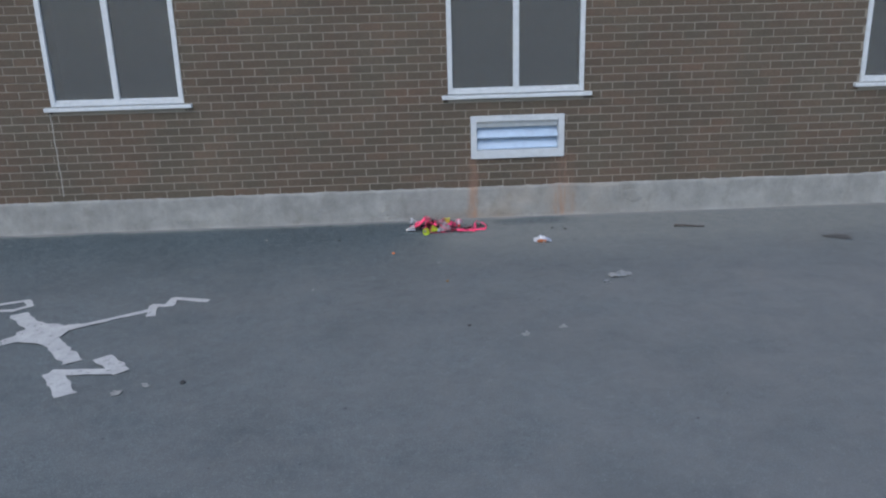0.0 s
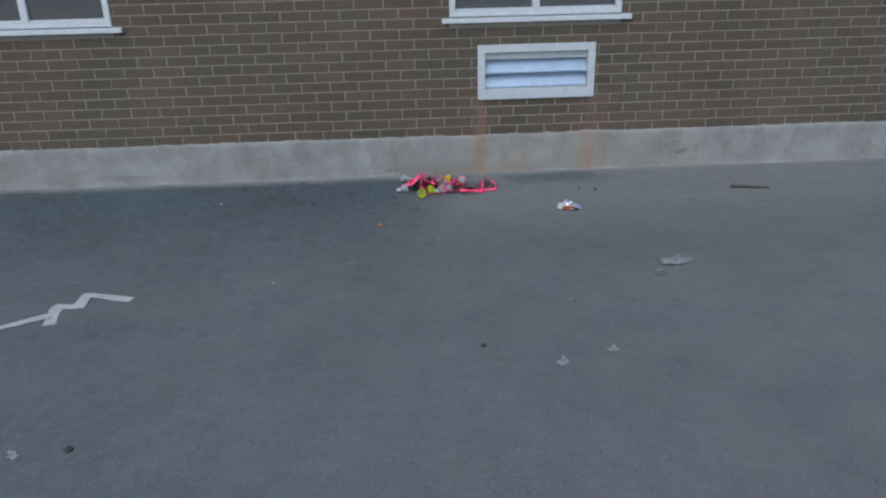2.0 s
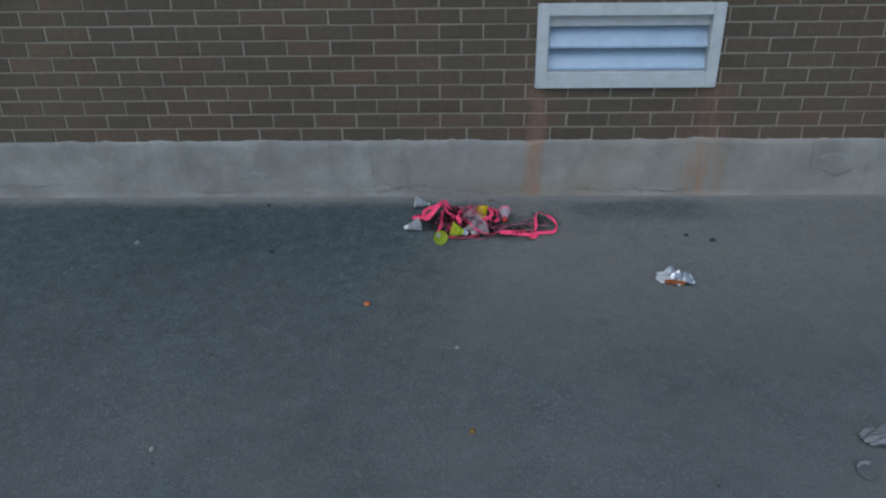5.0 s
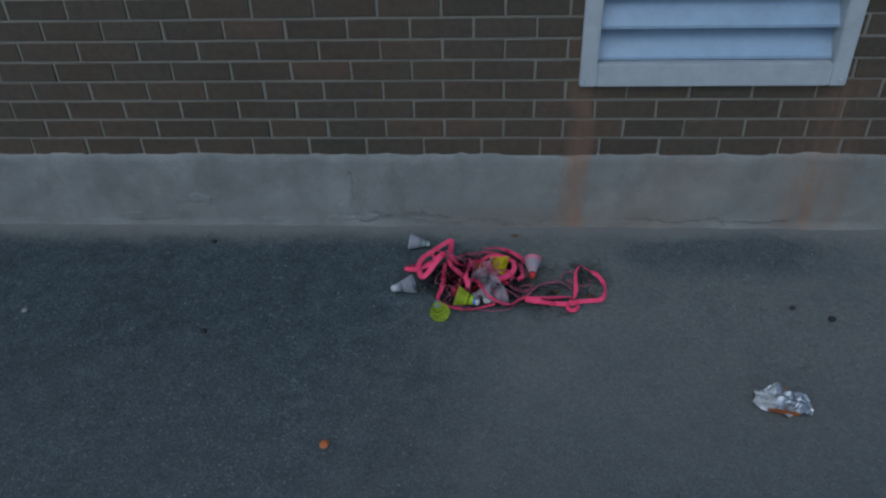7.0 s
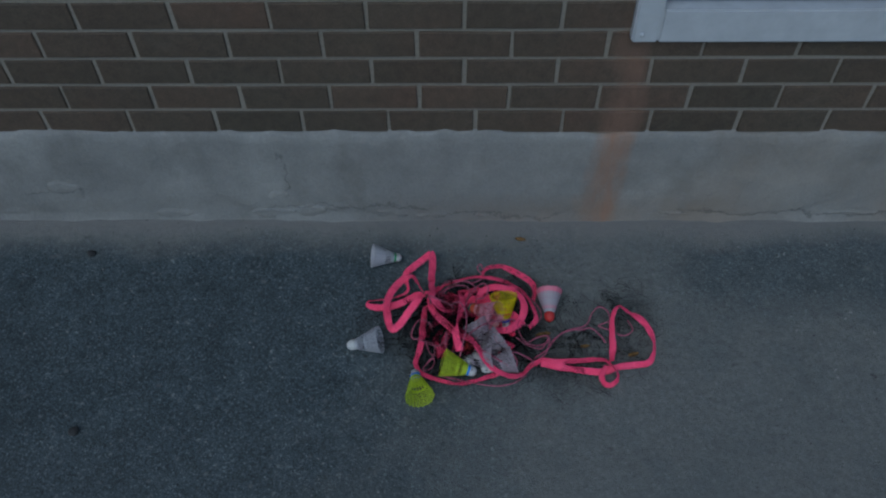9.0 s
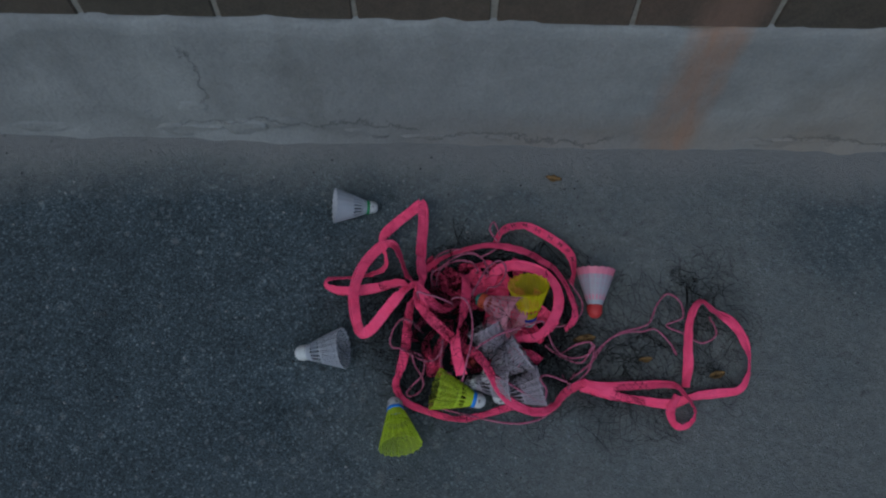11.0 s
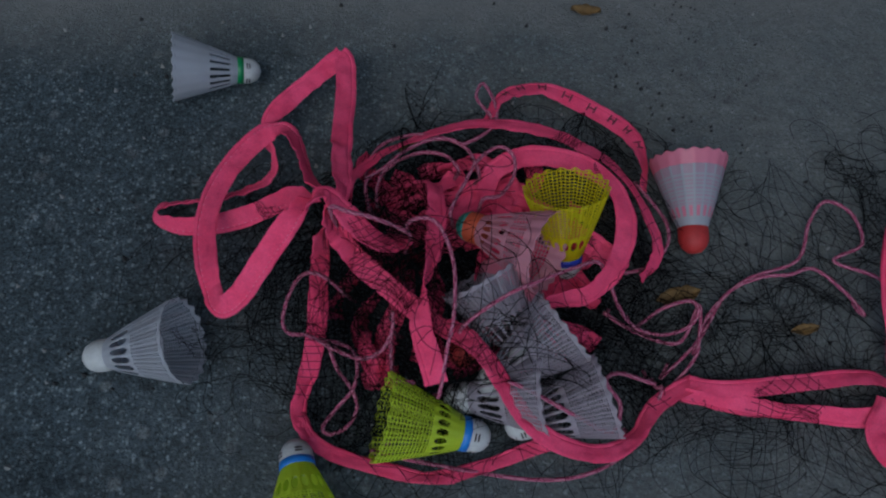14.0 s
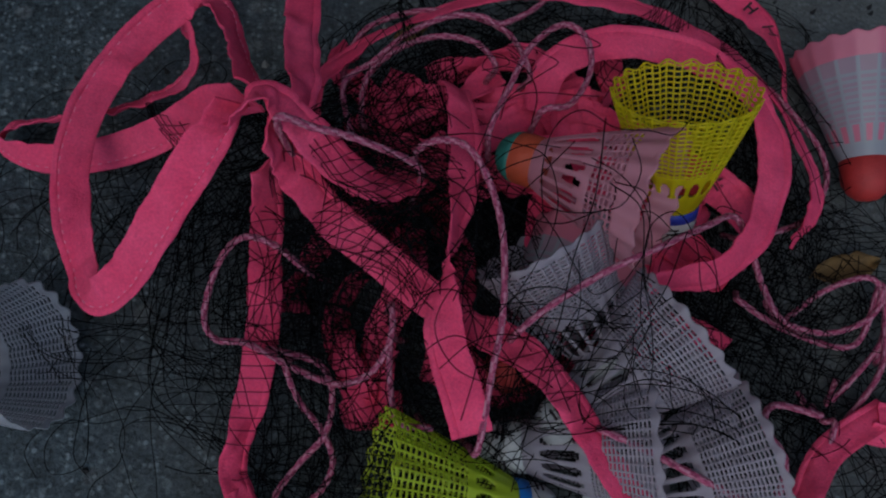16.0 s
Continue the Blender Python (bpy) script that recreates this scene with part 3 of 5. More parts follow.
for k in range(48):
    a = 2 * math.pi * k / 48
    r = 0.15 + 0.07 * max(0.0, math.cos(4 * a - 2.2)) ** 2 + 0.02 * noise.noise((3 * math.cos(a), 3 * math.sin(a), 1))
    rim.append(bm.verts.new((-2.57 + r * math.cos(a), -2.475 + r * math.sin(a), 0.0072)))
for k in range(48):
    bm.faces.new((mid, rim[k], rim[(k + 1) % 48]))
part("hub", bm, PAINT, compass)


# ---- shuttlecocks ----
def shuttle(cork, rim, kind, group="shuttlecocks", scale=1.0):
    """A shuttlecock with the tip of its cork at one place and the middle of its open rim towards another."""
    skirt_mat, cork_mat, band_mat, lattice, label = KINDS[kind]
    a, b = Vector(cork), Vector(rim)
    turn = (b - a).to_track_quat("Z", "Y").to_matrix().to_4x4()
    s = thing("shuttlecock", Matrix.Translation(a) @ turn @ Matrix.Scale(scale, 4), label, "shuttlecock", group)
    # cork: dome and short shank
    bm = bmesh.new()
    prof = [(0.0005, 0.0), (0.006, 0.0012), (0.0102, 0.005), (0.0125, 0.010), (0.0130, 0.014), (0.0130, 0.0225), (0.0124, 0.0235), (0.0005, 0.0236)]
    lathe(bm, prof, 24)
    knob = part("cork", bm, cork_mat, s, smooth=True)
    if cork_mat is CORK_WHITE and kind != "white":
        bm = bmesh.new()
        for q in range(5):
            for h0, h1 in ((0.0105, 0.0118), (0.0130, 0.0143)):
                ths = [1.25 * q + d for d in (-0.22, -0.07, 0.08, 0.23)]
                lo = [bm.verts.new((0.01335 * math.cos(t), 0.01335 * math.sin(t), h0 + 0.0008)) for t in ths]
                hi = [bm.verts.new((0.01335 * math.cos(t), 0.01335 * math.sin(t), h1 + 0.0008)) for t in ths]
                for u in range(3):
                    bm.faces.new((lo[u], lo[u + 1], hi[u + 1], hi[u]))
        part("print", bm, INK, knob, "small dark printed marks")
    if band_mat:
        bm = bmesh.new()
        if kind == "pink":
            lathe(bm, [(0.0068, 0.0012), (0.0100, 0.0040), (0.0122, 0.0080), (0.0130, 0.0105), (0.0124, 0.0108)], 24)
        else:
            lathe(bm, [(0.0128, 0.0175), (0.0134, 0.0177), (0.0134, 0.0235), (0.0128, 0.0237)], 24)
        part("band", bm, band_mat, s, smooth=True)
    bm = bmesh.new()
    ribs, per = 18, 9
    n, rows = ribs * per, 72
    z0, z1 = 0.0225, 0.0850
    first, slot = (0.10, 0.50) if kind == "pink" else (0.13, 0.46) if kind in ("net_white", "white") else (0.2, 0.4) if kind in ("yellow", "lime") else (0.10, 0.46) if kind == "green" else (0.13, 0.34)
    wave = 0.0003 if kind in ("green", "red") else 0.0009
    bars = 3 if kind in ("yellow", "lime", "pink") else 2
    ring = []
    for j in range(rows + 1):
        v = j / rows
        line = []
        for i in range(n):
            th = 2 * math.pi * (i + (0.0, -0.3, 0.0, 0.0, -0.3, 0.0, 0.0, -0.3, 0.0)[i % per]) / n
            flute = math.cos(ribs * th)
            r = 0.0122 + (0.0335 - 0.0122) * (v ** 0.92) + wave * v * flute
            z = z0 + (z1 - z0) * v + (0.0009 * flute if v > 0.97 else 0)
            line.append(bm.verts.new((r * math.cos(th), r * math.sin(th), z)))
        ring.append(line)
    for j in range(rows):
        v = (j + 0.5) / rows
        for i in range(n):
            k = i % per
            if v < first or lattice == 2:
                solid = True
            elif v < slot:
                end = min(v - first, slot - v)
                solid = k in (0, 1, 8) or end < 0.05 and k in (2, 7) or end < 0.02 or kind == "green" and k in (2, 7) or slot < 0.4 and (k in (2, 7) or end < 0.03)
            elif v < slot + 0.05 or lattice == 0:
                solid = True
            else:
                solid = k % 3 == 0 or j % bars == 0 or v > (0.965 if bars == 2 else 0.8 if kind == "pink" else 0.985)
            if solid:
                bm.faces.new((ring[j][i], ring[j][(i + 1) % n], ring[j + 1][(i + 1) % n], ring[j + 1][i]))
    bmesh.ops.delete(bm, geom=[v for v in bm.verts if not v.link_faces], context="VERTS")
    skirt = part("skirt", bm, skirt_mat, s, smooth=True)
    if kind == "red":
        skirt.data.materials.append(PINK_RIM)
        skirt.data.materials.append(PINK_FILM)
        for p in skirt.data.polygons:
            turn = (math.atan2(p.center.y, p.center.x) / (2 * math.pi) * ribs) % 1
            v = (p.center.z - z0) / (z1 - z0)
            if v > 0.80 or 0.13 < v < 0.26 and 0.2 < turn < 0.8:
                p.material_index = 1
            elif v > 0.26 and 0.14 < turn < 0.86 and (v > 0.7 or int(v * 40) % 2):
                p.material_index = 2
    mod = skirt.modifiers.new("thickness", "SOLIDIFY")
    mod.thickness, mod.offset = 0.0005, 0
    return s


def lathe(bm, prof, n):
    rings = [[bm.verts.new((r * math.cos(2 * math.pi * i / n), r * math.sin(2 * math.pi * i / n), z)) for i in range(n)] for r, z in prof]
    for a, b in zip(rings, rings[1:]):
        for i in range(n):
            bm.faces.new((a[i], a[(i + 1) % n], b[(i + 1) % n], b[i]))


TANGLED_NYLON = sheer_plastic("dull white nylon", (0.54, 0.48, 0.53), 0.45, clear=0.28)
PINK_FILM = sheer_plastic("pinkish white film", (0.54, 0.39, 0.46), 0.5)
KINDS = {
    "green": (WHITE_NYLON, CORK_WHITE, BAND_GREEN, 0, "white shuttlecock with a green band lying on asphalt"),
    "white": (WHITE_NYLON, CORK_WHITE, None, 1, "plain white nylon shuttlecock lying on asphalt"),
    "lime": (LIME, CORK_WHITE, BAND_BLUE, 1, "lime yellow shuttlecock with a blue band and white cork"),
    "yellow": (YELLOW, CORK_WHITE, BAND_NAVY, 1, "bright yellow shuttlecock with a navy band in the tangled net"),
    "red": (WHITE_NYLON, CORK_RED, None, 2, "pinkish white shuttlecock with a red cork"),
    "pink": (PINK_NYLON, CORK_ORANGE, BAND_TEAL, 1, "sheer pink shuttlecock with an orange cork in the tangled net"),
    "net_white": (TANGLED_NYLON, CORK_WHITE, None, 1, "white nylon shuttlecock caught in the black net"),
}
shuttle((-0.255, -0.166, 0.012), (-0.323, -0.174, 0.030), "green", scale=0.87)
shuttle((-0.367, -0.428, 0.012), (-0.289, -0.423, 0.031), "white", scale=0.93)
shuttle((-0.211, -0.494, 0.012), (-0.196, -0.568, 0.031), "lime", scale=0.93)
shuttle((-0.073, -0.498, 0.014), (-0.149, -0.484, 0.033), "lime", scale=0.93)
shuttle((-0.004, -0.373, 0.009), (-0.010, -0.331, 0.076), "yellow", scale=0.93)
shuttle((0.100, -0.358, 0.012), (0.103, -0.281, 0.031), "red", scale=0.92)
shuttle((-0.088, -0.341, 0.044), (-0.034, -0.375, 0.066), "pink", scale=0.91)
shuttle((-0.040, -0.450, 0.022), (-0.076, -0.391, 0.055), "net_white", scale=0.90)
shuttle((-0.079, -0.467, 0.026), (-0.018, -0.429, 0.050), "net_white", scale=0.90)
shuttle((-0.062, -0.492, 0.016), (0.009, -0.476, 0.034), "net_white", scale=0.90)
shuttle((-0.096, -0.446, 0.026), (-0.055, -0.395, 0.024), "red", scale=0.9)
shuttle((-0.104, -0.468, 0.014), (-0.052, -0.472, 0.032), "net_white", scale=0.90)


# ---- net: tapes, cords, twine ----
net = thing("badminton_net", pose(-0.1, -0.38, 0), "tangled black badminton net with pink tape and cords on asphalt", "net")
BASE = Vector((-0.1, -0.38, 0))


def ribbon(points, width, lean=(), name="tape", crease=0.0017, seed=0, taper=1.0, hem=0):
    """A flat, folded cloth tape along points; lean turns its face about its own length, in degrees, at each point."""
    steps = 10
    path = spline(points, steps)
    lean = list(lean) or [0.0] * len(points)
    lean += [lean[-1]] * (len(points) - len(lean))
    bm = bmesh.new()
    rings, frames, lines = [], [], []
    up = Vector((0.0, -0.42, 0.9)).normalized()
    across = (-1, -0.9, -0.66, -0.6, -0.54, -0.25, 0, 0.25, 0.5, 0.75, 0.9, 1)
    for k, c in enumerate(path):
        t = (path[min(k + 1, len(path) - 1)] - path[max(k - 1, 0)]).normalized()
        side = t.cross(up)
        side = side.normalized() if side.length > 1e-4 else Vector((1, 0, 0))
        face = side.cross(t).normalized()
        i, f = divmod(k / steps, 1)
        i = int(i)
        f = f * f * (3 - 2 * f)
        ang = radians(lean[i] * (1 - f) + lean[min(i + 1, len(lean) - 1)] * f + 18 * noise.noise((k * 0.09, seed * 3.1, 5)))
        a = side * math.cos(ang) + face * math.sin(ang)
        n = a.cross(t).normalized()
        half = 0.455 * width * (1 + (taper - 1) * min(1.0, max(0.0, 1.8 * k / len(path) - 0.35))) * (1 + 0.07 * noise.noise((k * 0.12, seed, 1)))
        pucker = crease * noise.noise((k * 0.33, seed, 2.0))
        top, low = [], []
        for s in across:
            crown = pucker * (0.4 + 0.6 * s) + crease * noise.noise((k * 0.22, s * 1.1, seed + 3.0)) + 0.35 * crease * noise.noise((k * 0.8, s * 2.2, seed))
            edge = 0.00025 if abs(s) == 1 else 0.00055
            if s == -0.6:
                edge -= 0.0003
            elif s < -0.6 and abs(s) < 1:
                edge += 0.0002
            q = c + a * half * (s + 0.016 * noise.noise((k * 0.5, s, seed + 8.0))) - BASE
            floor = 0.0012
            q1, q2 = q + n * (crown + edge), q + n * (crown - edge)
            q1.z, q2.z = max(q1.z, floor + 0.0009), max(q2.z, floor)
            top.append(bm.verts.new(q1))
            low.append(bm.verts.new(q2))
            if s == -0.54:
                lines.append((q1.copy(), q2.copy(), a, n))
        rings.append(top + low[::-1])
        frames.append((c - BASE, a, n, t))
    m = len(rings[0])
    for p, q in zip(rings, rings[1:]):
        for i in range(m):
            bm.faces.new((p[i], p[(i + 1) % m], q[(i + 1) % m], q[i]))
    bm.faces.new(rings[0]), bm.faces.new(rings[-1][::-1])
    tape = part(name, bm, TAPE, net, smooth=True)
    tape.data.set_sharp_from_angle(angle=radians(50))
    if hem:
        bm = bmesh.new()
        for k in range(2, len(lines) - 2, 2):
            for face_id, sign in ((0, 1), (1, -1)):
                p, q = lines[k][face_id], lines[k + 1][face_id]
                a, n = lines[k][2], lines[k][3] * sign
                d = (q - p) * 0.30
                lo = [p + d * e + a * w * 0.00022 - n * 0.0001 for e, w in ((0, -1), (2.2, -1), (2.2, 1), (0, 1))]
                vs = [bm.verts.new(v) for v in lo] + [bm.verts.new(v + n * 0.0004) for v in lo]
                for f4 in ((4, 5, 6, 7), (0, 1, 5, 4), (1, 2, 6, 5), (2, 3, 7, 6), (3, 0, 4, 7)):
                    bm.faces.new([vs[v] for v in f4])
        part("stitching", bm, THREAD, tape, "pale pink sewn thread")
    return tape, frames


def cord(points, radius=0.0014, name="cord", tuck=True):
    """A braided cord: a tube with a twisted, lumpy surface."""
    (ax, ay, az), (bx, by, bz) = points[0], points[-1]
    if tuck:
        points = [(ax + 0.006, ay + 0.01, 0.004), (ax + 0.002, ay + 0.004, az * 0.6), *points, (bx - 0.002, by + 0.004, bz * 0.6), (bx - 0.004, by + 0.012, 0.004)]
    path = spline(points, 12)
    bm = bmesh.new()
    rings = []
    for k, c in enumerate(path):
        t = (path[min(k + 1, len(path) - 1)] - path[max(k - 1, 0)]).normalized()
        s = t.cross(Vector((0.1, 0.2, 1))).normalized()
        f = s.cross(t)
        ring = []
        for i in range(9):
            th = 2 * math.pi * i / 9
            r = radius * (1 + 0.2 * math.sin(2 * th + k * 0.9) * math.sin(2 * th - k * 0.9))
            p = c + (s * math.cos(th) + f * math.sin(th)) * r - BASE
            p.z = max(p.z, 0.0005)
            ring.append(bm.verts.new(p))
        rings.append(ring)
    for row, (p, q) in enumerate(zip(rings, rings[1:])):
        for i in range(9):
            f = bm.faces.new((p[i], p[(i + 1) % 9], q[(i + 1) % 9], q[i]))
            f.material_index = 1 if (2 * i + row) % 6 < 2 else 0
    bm.faces.new(rings[0]), bm.faces.new(rings[-1][::-1])
    return part(name, bm, (CORD, CORD_PALE), net, smooth=True)


ribbon([(-0.189, -0.358, 0.070), (-0.192, -0.369, 0.045), (-0.194, -0.384, 0.036), (-0.195, -0.411, 0.030), (-0.199, -0.439, 0.024), (-0.205, -0.458, 0.018), (-0.209, -0.474, 0.012), (-0.201, -0.492, 0.009)], 0.0178, [59, 38, 35, 5, 0, 33, 50, 55], seed=0, taper=0.8)
ribbon([(-0.207, -0.480, 0.011), (-0.200, -0.492, 0.008), (-0.184, -0.503, 0.007), (-0.154, -0.513, 0.006), (-0.116, -0.522, 0.006), (-0.079, -0.516, 0.007), (-0.049, -0.507, 0.010), (-0.025, -0.501, 0.014)], 0.0115, [45, 30, 10, 30, 40, 35, 30, 20], seed=13)
ribbon([(-0.183, -0.361, 0.100), (-0.179, -0.363, 0.085), (-0.171, -0.372, 0.075), (-0.159, -0.384, 0.065), (-0.146, -0.395, 0.062), (-0.129, -0.409, 0.055), (-0.109, -0.424, 0.052), (-0.094, -0.433, 0.055), (-0.082, -0.445, 0.061), (-0.071, -0.460, 0.058), (-0.062, -0.476, 0.054), (-0.053, -0.490, 0.049), (-0.039, -0.503, 0.042), (-0.014, -0.512, 0.031), (0.010, -0.512, 0.022), (0.031, -0.500, 0.015), (0.050, -0.478, 0.012), (0.082, -0.461, 0.012)], 0.0178, [62, 43, 31, 8, 0, 10, 31, 21, 23, 34, 38, 30, 22, 30, 40, 52, 45, 30], seed=1, taper=0.82)
ribbon([(0.076, -0.464, 0.013), (0.103, -0.469, 0.014), (0.158, -0.466, 0.014), (0.207, -0.464, 0.016), (0.223, -0.475, 0.018), (0.237, -0.497, 0.018), (0.236, -0.516, 0.016), (0.219, -0.528, 0.013), (0.206, -0.521, 0.013), (0.204, -0.502, 0.014), (0.216, -0.481, 0.018)], 0.0145, [20, 12, 25, 50, 58, 60, 50, 30, 50, 30, 40], seed=9)
ribbon([(-0.170, -0.335, 0.008), (-0.173, -0.306, 0.035), (-0.162, -0.284, 0.035), (-0.126, -0.261, 0.036), (-0.071, -0.245, 0.036), (-0.022, -0.251, 0.036), (0.014, -0.268, 0.035), (0.045, -0.294, 0.033), (0.064, -0.336, 0.028), (0.066, -0.363, 0.024), (0.051, -0.382, 0.022)], 0.0165, [66, 62, 60, 60, 55, 50, 50, 52, 45, 45, 50], seed=2)
ribbon([(-0.067, -0.315, 0.035), (-0.058, -0.296, 0.045), (-0.028, -0.285, 0.048), (0.010, -0.294, 0.048), (0.035, -0.319, 0.048), (0.039, -0.349, 0.045), (0.026, -0.382, 0.045), (0.003, -0.403, 0.045), (-0.027, -0.406, 0.040)], 0.0185, [45, 20, 10, 15, 30, 5, 10, 35, 55], seed=3)
ribbon([(-0.191, -0.343, 0.095), (-0.208, -0.334, 0.080), (-0.234, -0.327, 0.050), (-0.258, -0.324, 0.030), (-0.284, -0.322, 0.017), (-0.311, -0.320, 0.013), (-0.329, -0.312, 0.012), (-0.328, -0.301, 0.011), (-0.316, -0.299, 0.012), (-0.295, -0.299, 0.016), (-0.274, -0.298, 0.020), (-0.258, -0.296, 0.024), (-0.242, -0.291, 0.028), (-0.234, -0.281, 0.030), (-0.236, -0.263, 0.030), (-0.242, -0.247, 0.026)], 0.0178, [61, 48, 26, 5, 19, 37, 50, 66, 78, 78, 78, 65, 57, 65, 72, 60], seed=4, hem=1)
ribbon([(-0.242, -0.247, 0.026), (-0.240, -0.223, 0.022), (-0.224, -0.204, 0.024), (-0.204, -0.187, 0.028), (-0.186, -0.172, 0.032), (-0.180, -0.166, 0.033)], 0.0185, [60, 20, 0, 0, 5, 10], seed=5)
ribbon([(-0.184, -0.166, 0.034), (-0.178, -0.176, 0.035), (-0.176, -0.211, 0.039), (-0.177, -0.255, 0.050), (-0.176, -0.287, 0.062), (-0.174, -0.311, 0.070), (-0.173, -0.325, 0.074), (-0.176, -0.340, 0.068), (-0.172, -0.356, 0.05)], 0.0185, [12, 8, 5, 5, 30, 38, 45, 51, 50], seed=12)
ribbon([(-0.194, -0.352, 0.108), (-0.204, -0.360, 0.098), (-0.214, -0.369, 0.088), (-0.224, -0.378, 0.078), (-0.236, -0.390, 0.066), (-0.249, -0.401, 0.054), (-0.262, -0.404, 0.046), (-0.271, -0.388, 0.040), (-0.276, -0.368, 0.043), (-0.280, -0.339, 0.043), (-0.276, -0.308, 0.042), (-0.263, -0.278, 0.040), (-0.243, -0.253, 0.039), (-0.228, -0.248, 0.040), (-0.217, -0.260, 0.047), (-0.209, -0.281, 0.055), (-0.200, -0.307, 0.070), (-0.191, -0.334, 0.090)], 0.0186, [53, 46, 31, 16, 2, 0, 16, 14, 0, 0, 0, 0, 5, 42, 70, 80, 80, 76], seed=6, hem=1)
ribbon([(-0.194, -0.358, 0.106), (-0.189, -0.356, 0.112), (-0.183, -0.351, 0.112), (-0.176, -0.353, 0.106), (-0.169, -0.359, 0.100), (-0.159, -0.367, 0.090), (-0.149, -0.371, 0.080), (-0.138, -0.370, 0.070), (-0.127, -0.361, 0.060), (-0.118, -0.349, 0.050)], 0.0178, [77, 70, 60, 46, 38, 28, 24, 40, 55, 57], seed=7)
ribbon([(-0.107, -0.306, 0.045), (-0.105, -0.319, 0.055), (-0.105, -0.345, 0.062), (-0.108, -0.370, 0.068), (-0.112, -0.389, 0.073), (-0.117, -0.406, 0.073), (-0.119, -0.422, 0.074), (-0.119, -0.437, 0.071), (-0.114, -0.454, 0.065), (-0.110, -0.469, 0.056)], 0.0178, [40, 40, 30, 39, 61, 90, 131, 165, 178, 170], seed=8)
ribbon([(0.230, -0.467, 0.014), (0.236, -0.434, 0.022), (0.237, -0.402, 0.030), (0.241, -0.365, 0.045), (0.257, -0.342, 0.052), (0.279, -0.356, 0.046), (0.304, -0.370, 0.040), (0.323, -0.394, 0.030), (0.331, -0.430, 0.018), (0.315, -0.466, 0.010), (0.280, -0.474, 0.010), (0.242, -0.480, 0.010), (0.204, -0.492, 0.009), (0.138, -0.484, 0.008), (0.102, -0.477, 0.008), (0.072, -0.470, 0.008)], 0.0165, [55, 20, 50, 62, 64, 50, 10, 15, 60, 25, 15, 35, 10, 15, 25, 40], seed=10)
lettered = ribbon([(-0.057, -0.234, 0.028), (-0.048, -0.217, 0.028), (-0.032, -0.204, 0.024), (-0.005, -0.199, 0.020), (0.026, -0.213, 0.016), (0.051, -0.230, 0.014), (0.066, -0.247, 0.014), (0.070, -0.276, 0.018), (0.065, -0.304, 0.022)], 0.0165, [62, 50, 40, 25, 5, 0, 10, 45, 55], seed=11)
bm = bmesh.new()
tape, frames = lettered
for k in range(14, len(frames) - 14, 7):
    for step, across, along in ((0, 0.0034, 0.0006), (2, 0.0034, 0.0006), (1, 0.0006, 0.0022)):
        c, a, n, t = frames[k + step]
        o = c + n * 0.0024
        corners = [o + a * u * across + t * w * along for u, w in ((-1, -1), (1, -1), (1, 1), (-1, 1))]
        bm.faces.new([bm.verts.new(p) for p in corners])
part("print", bm, INK, tape, "black printed marks")
cord([(-0.176, -0.396, 0.050), (-0.188, -0.387, 0.055), (-0.202, -0.382, 0.050), (-0.213, -0.391, 0.042), (-0.220, -0.410, 0.032), (-0.215, -0.420, 0.030), (-0.201, -0.423, 0.032), (-0.181, -0.435, 0.034), (-0.162, -0.443, 0.036), (-0.148, -0.439, 0.040), (-0.140, -0.428, 0.048), (-0.139, -0.415, 0.052)])
cord([(-0.186, -0.431, 0.030), (-0.180, -0.447, 0.024), (-0.171, -0.459, 0.018), (-0.167, -0.472, 0.012), (-0.174, -0.484, 0.008), (-0.186, -0.489, 0.006), (-0.192, -0.484, 0.007), (-0.181, -0.471, 0.012), (-0.169, -0.460, 0.021), (-0.166, -0.443, 0.026), (-0.172, -0.432, 0.030), (-0.191, -0.426, 0.031)])
cord([(-0.140, -0.427, 0.046), (-0.141, -0.444, 0.038), (-0.138, -0.460, 0.040), (-0.126, -0.464, 0.045)])
cord([(-0.127, -0.360, 0.080), (-0.117, -0.358, 0.086), (-0.106, -0.363, 0.087), (-0.098, -0.380, 0.084), (-0.095, -0.401, 0.080), (-0.097, -0.428, 0.074), (-0.102, -0.448, 0.068), (-0.108, -0.474, 0.052)])
cord([(-0.177, -0.363, 0.113), (-0.164, -0.364, 0.108), (-0.148, -0.364, 0.098), (-0.126, -0.367, 0.080)])
cord([(-0.156, -0.325, 0.040), (-0.159, -0.300, 0.040), (-0.145, -0.289, 0.042), (-0.128, -0.275, 0.044), (-0.108, -0.265, 0.044), (-0.091, -0.265, 0.044), (-0.080, -0.268, 0.042), (-0.057, -0.250, 0.036), (-0.050, -0.226, 0.030), (-0.059, -0.198, 0.028), (-0.066, -0.212, 0.028), (-0.055, -0.234, 0.030)])
cord([(-0.151, -0.318, 0.038), (-0.148, -0.297, 0.040), (-0.134, -0.283, 0.042), (-0.114, -0.278, 0.046), (-0.095, -0.282, 0.046), (-0.086, -0.294, 0.044)])
cord([(-0.160, -0.288, 0.030), (-0.150, -0.262, 0.030), (-0.125, -0.252, 0.032), (-0.100, -0.256, 0.035), (-0.078, -0.272, 0.040), (-0.070, -0.300, 0.045)])
cord([(-0.095, -0.344, 0.070), (-0.084, -0.322, 0.070), (-0.072, -0.299, 0.066), (-0.055, -0.285, 0.062), (-0.044, -0.291, 0.058), (-0.045, -0.309, 0.058), (-0.057, -0.328, 0.062), (-0.070, -0.332, 0.064)])
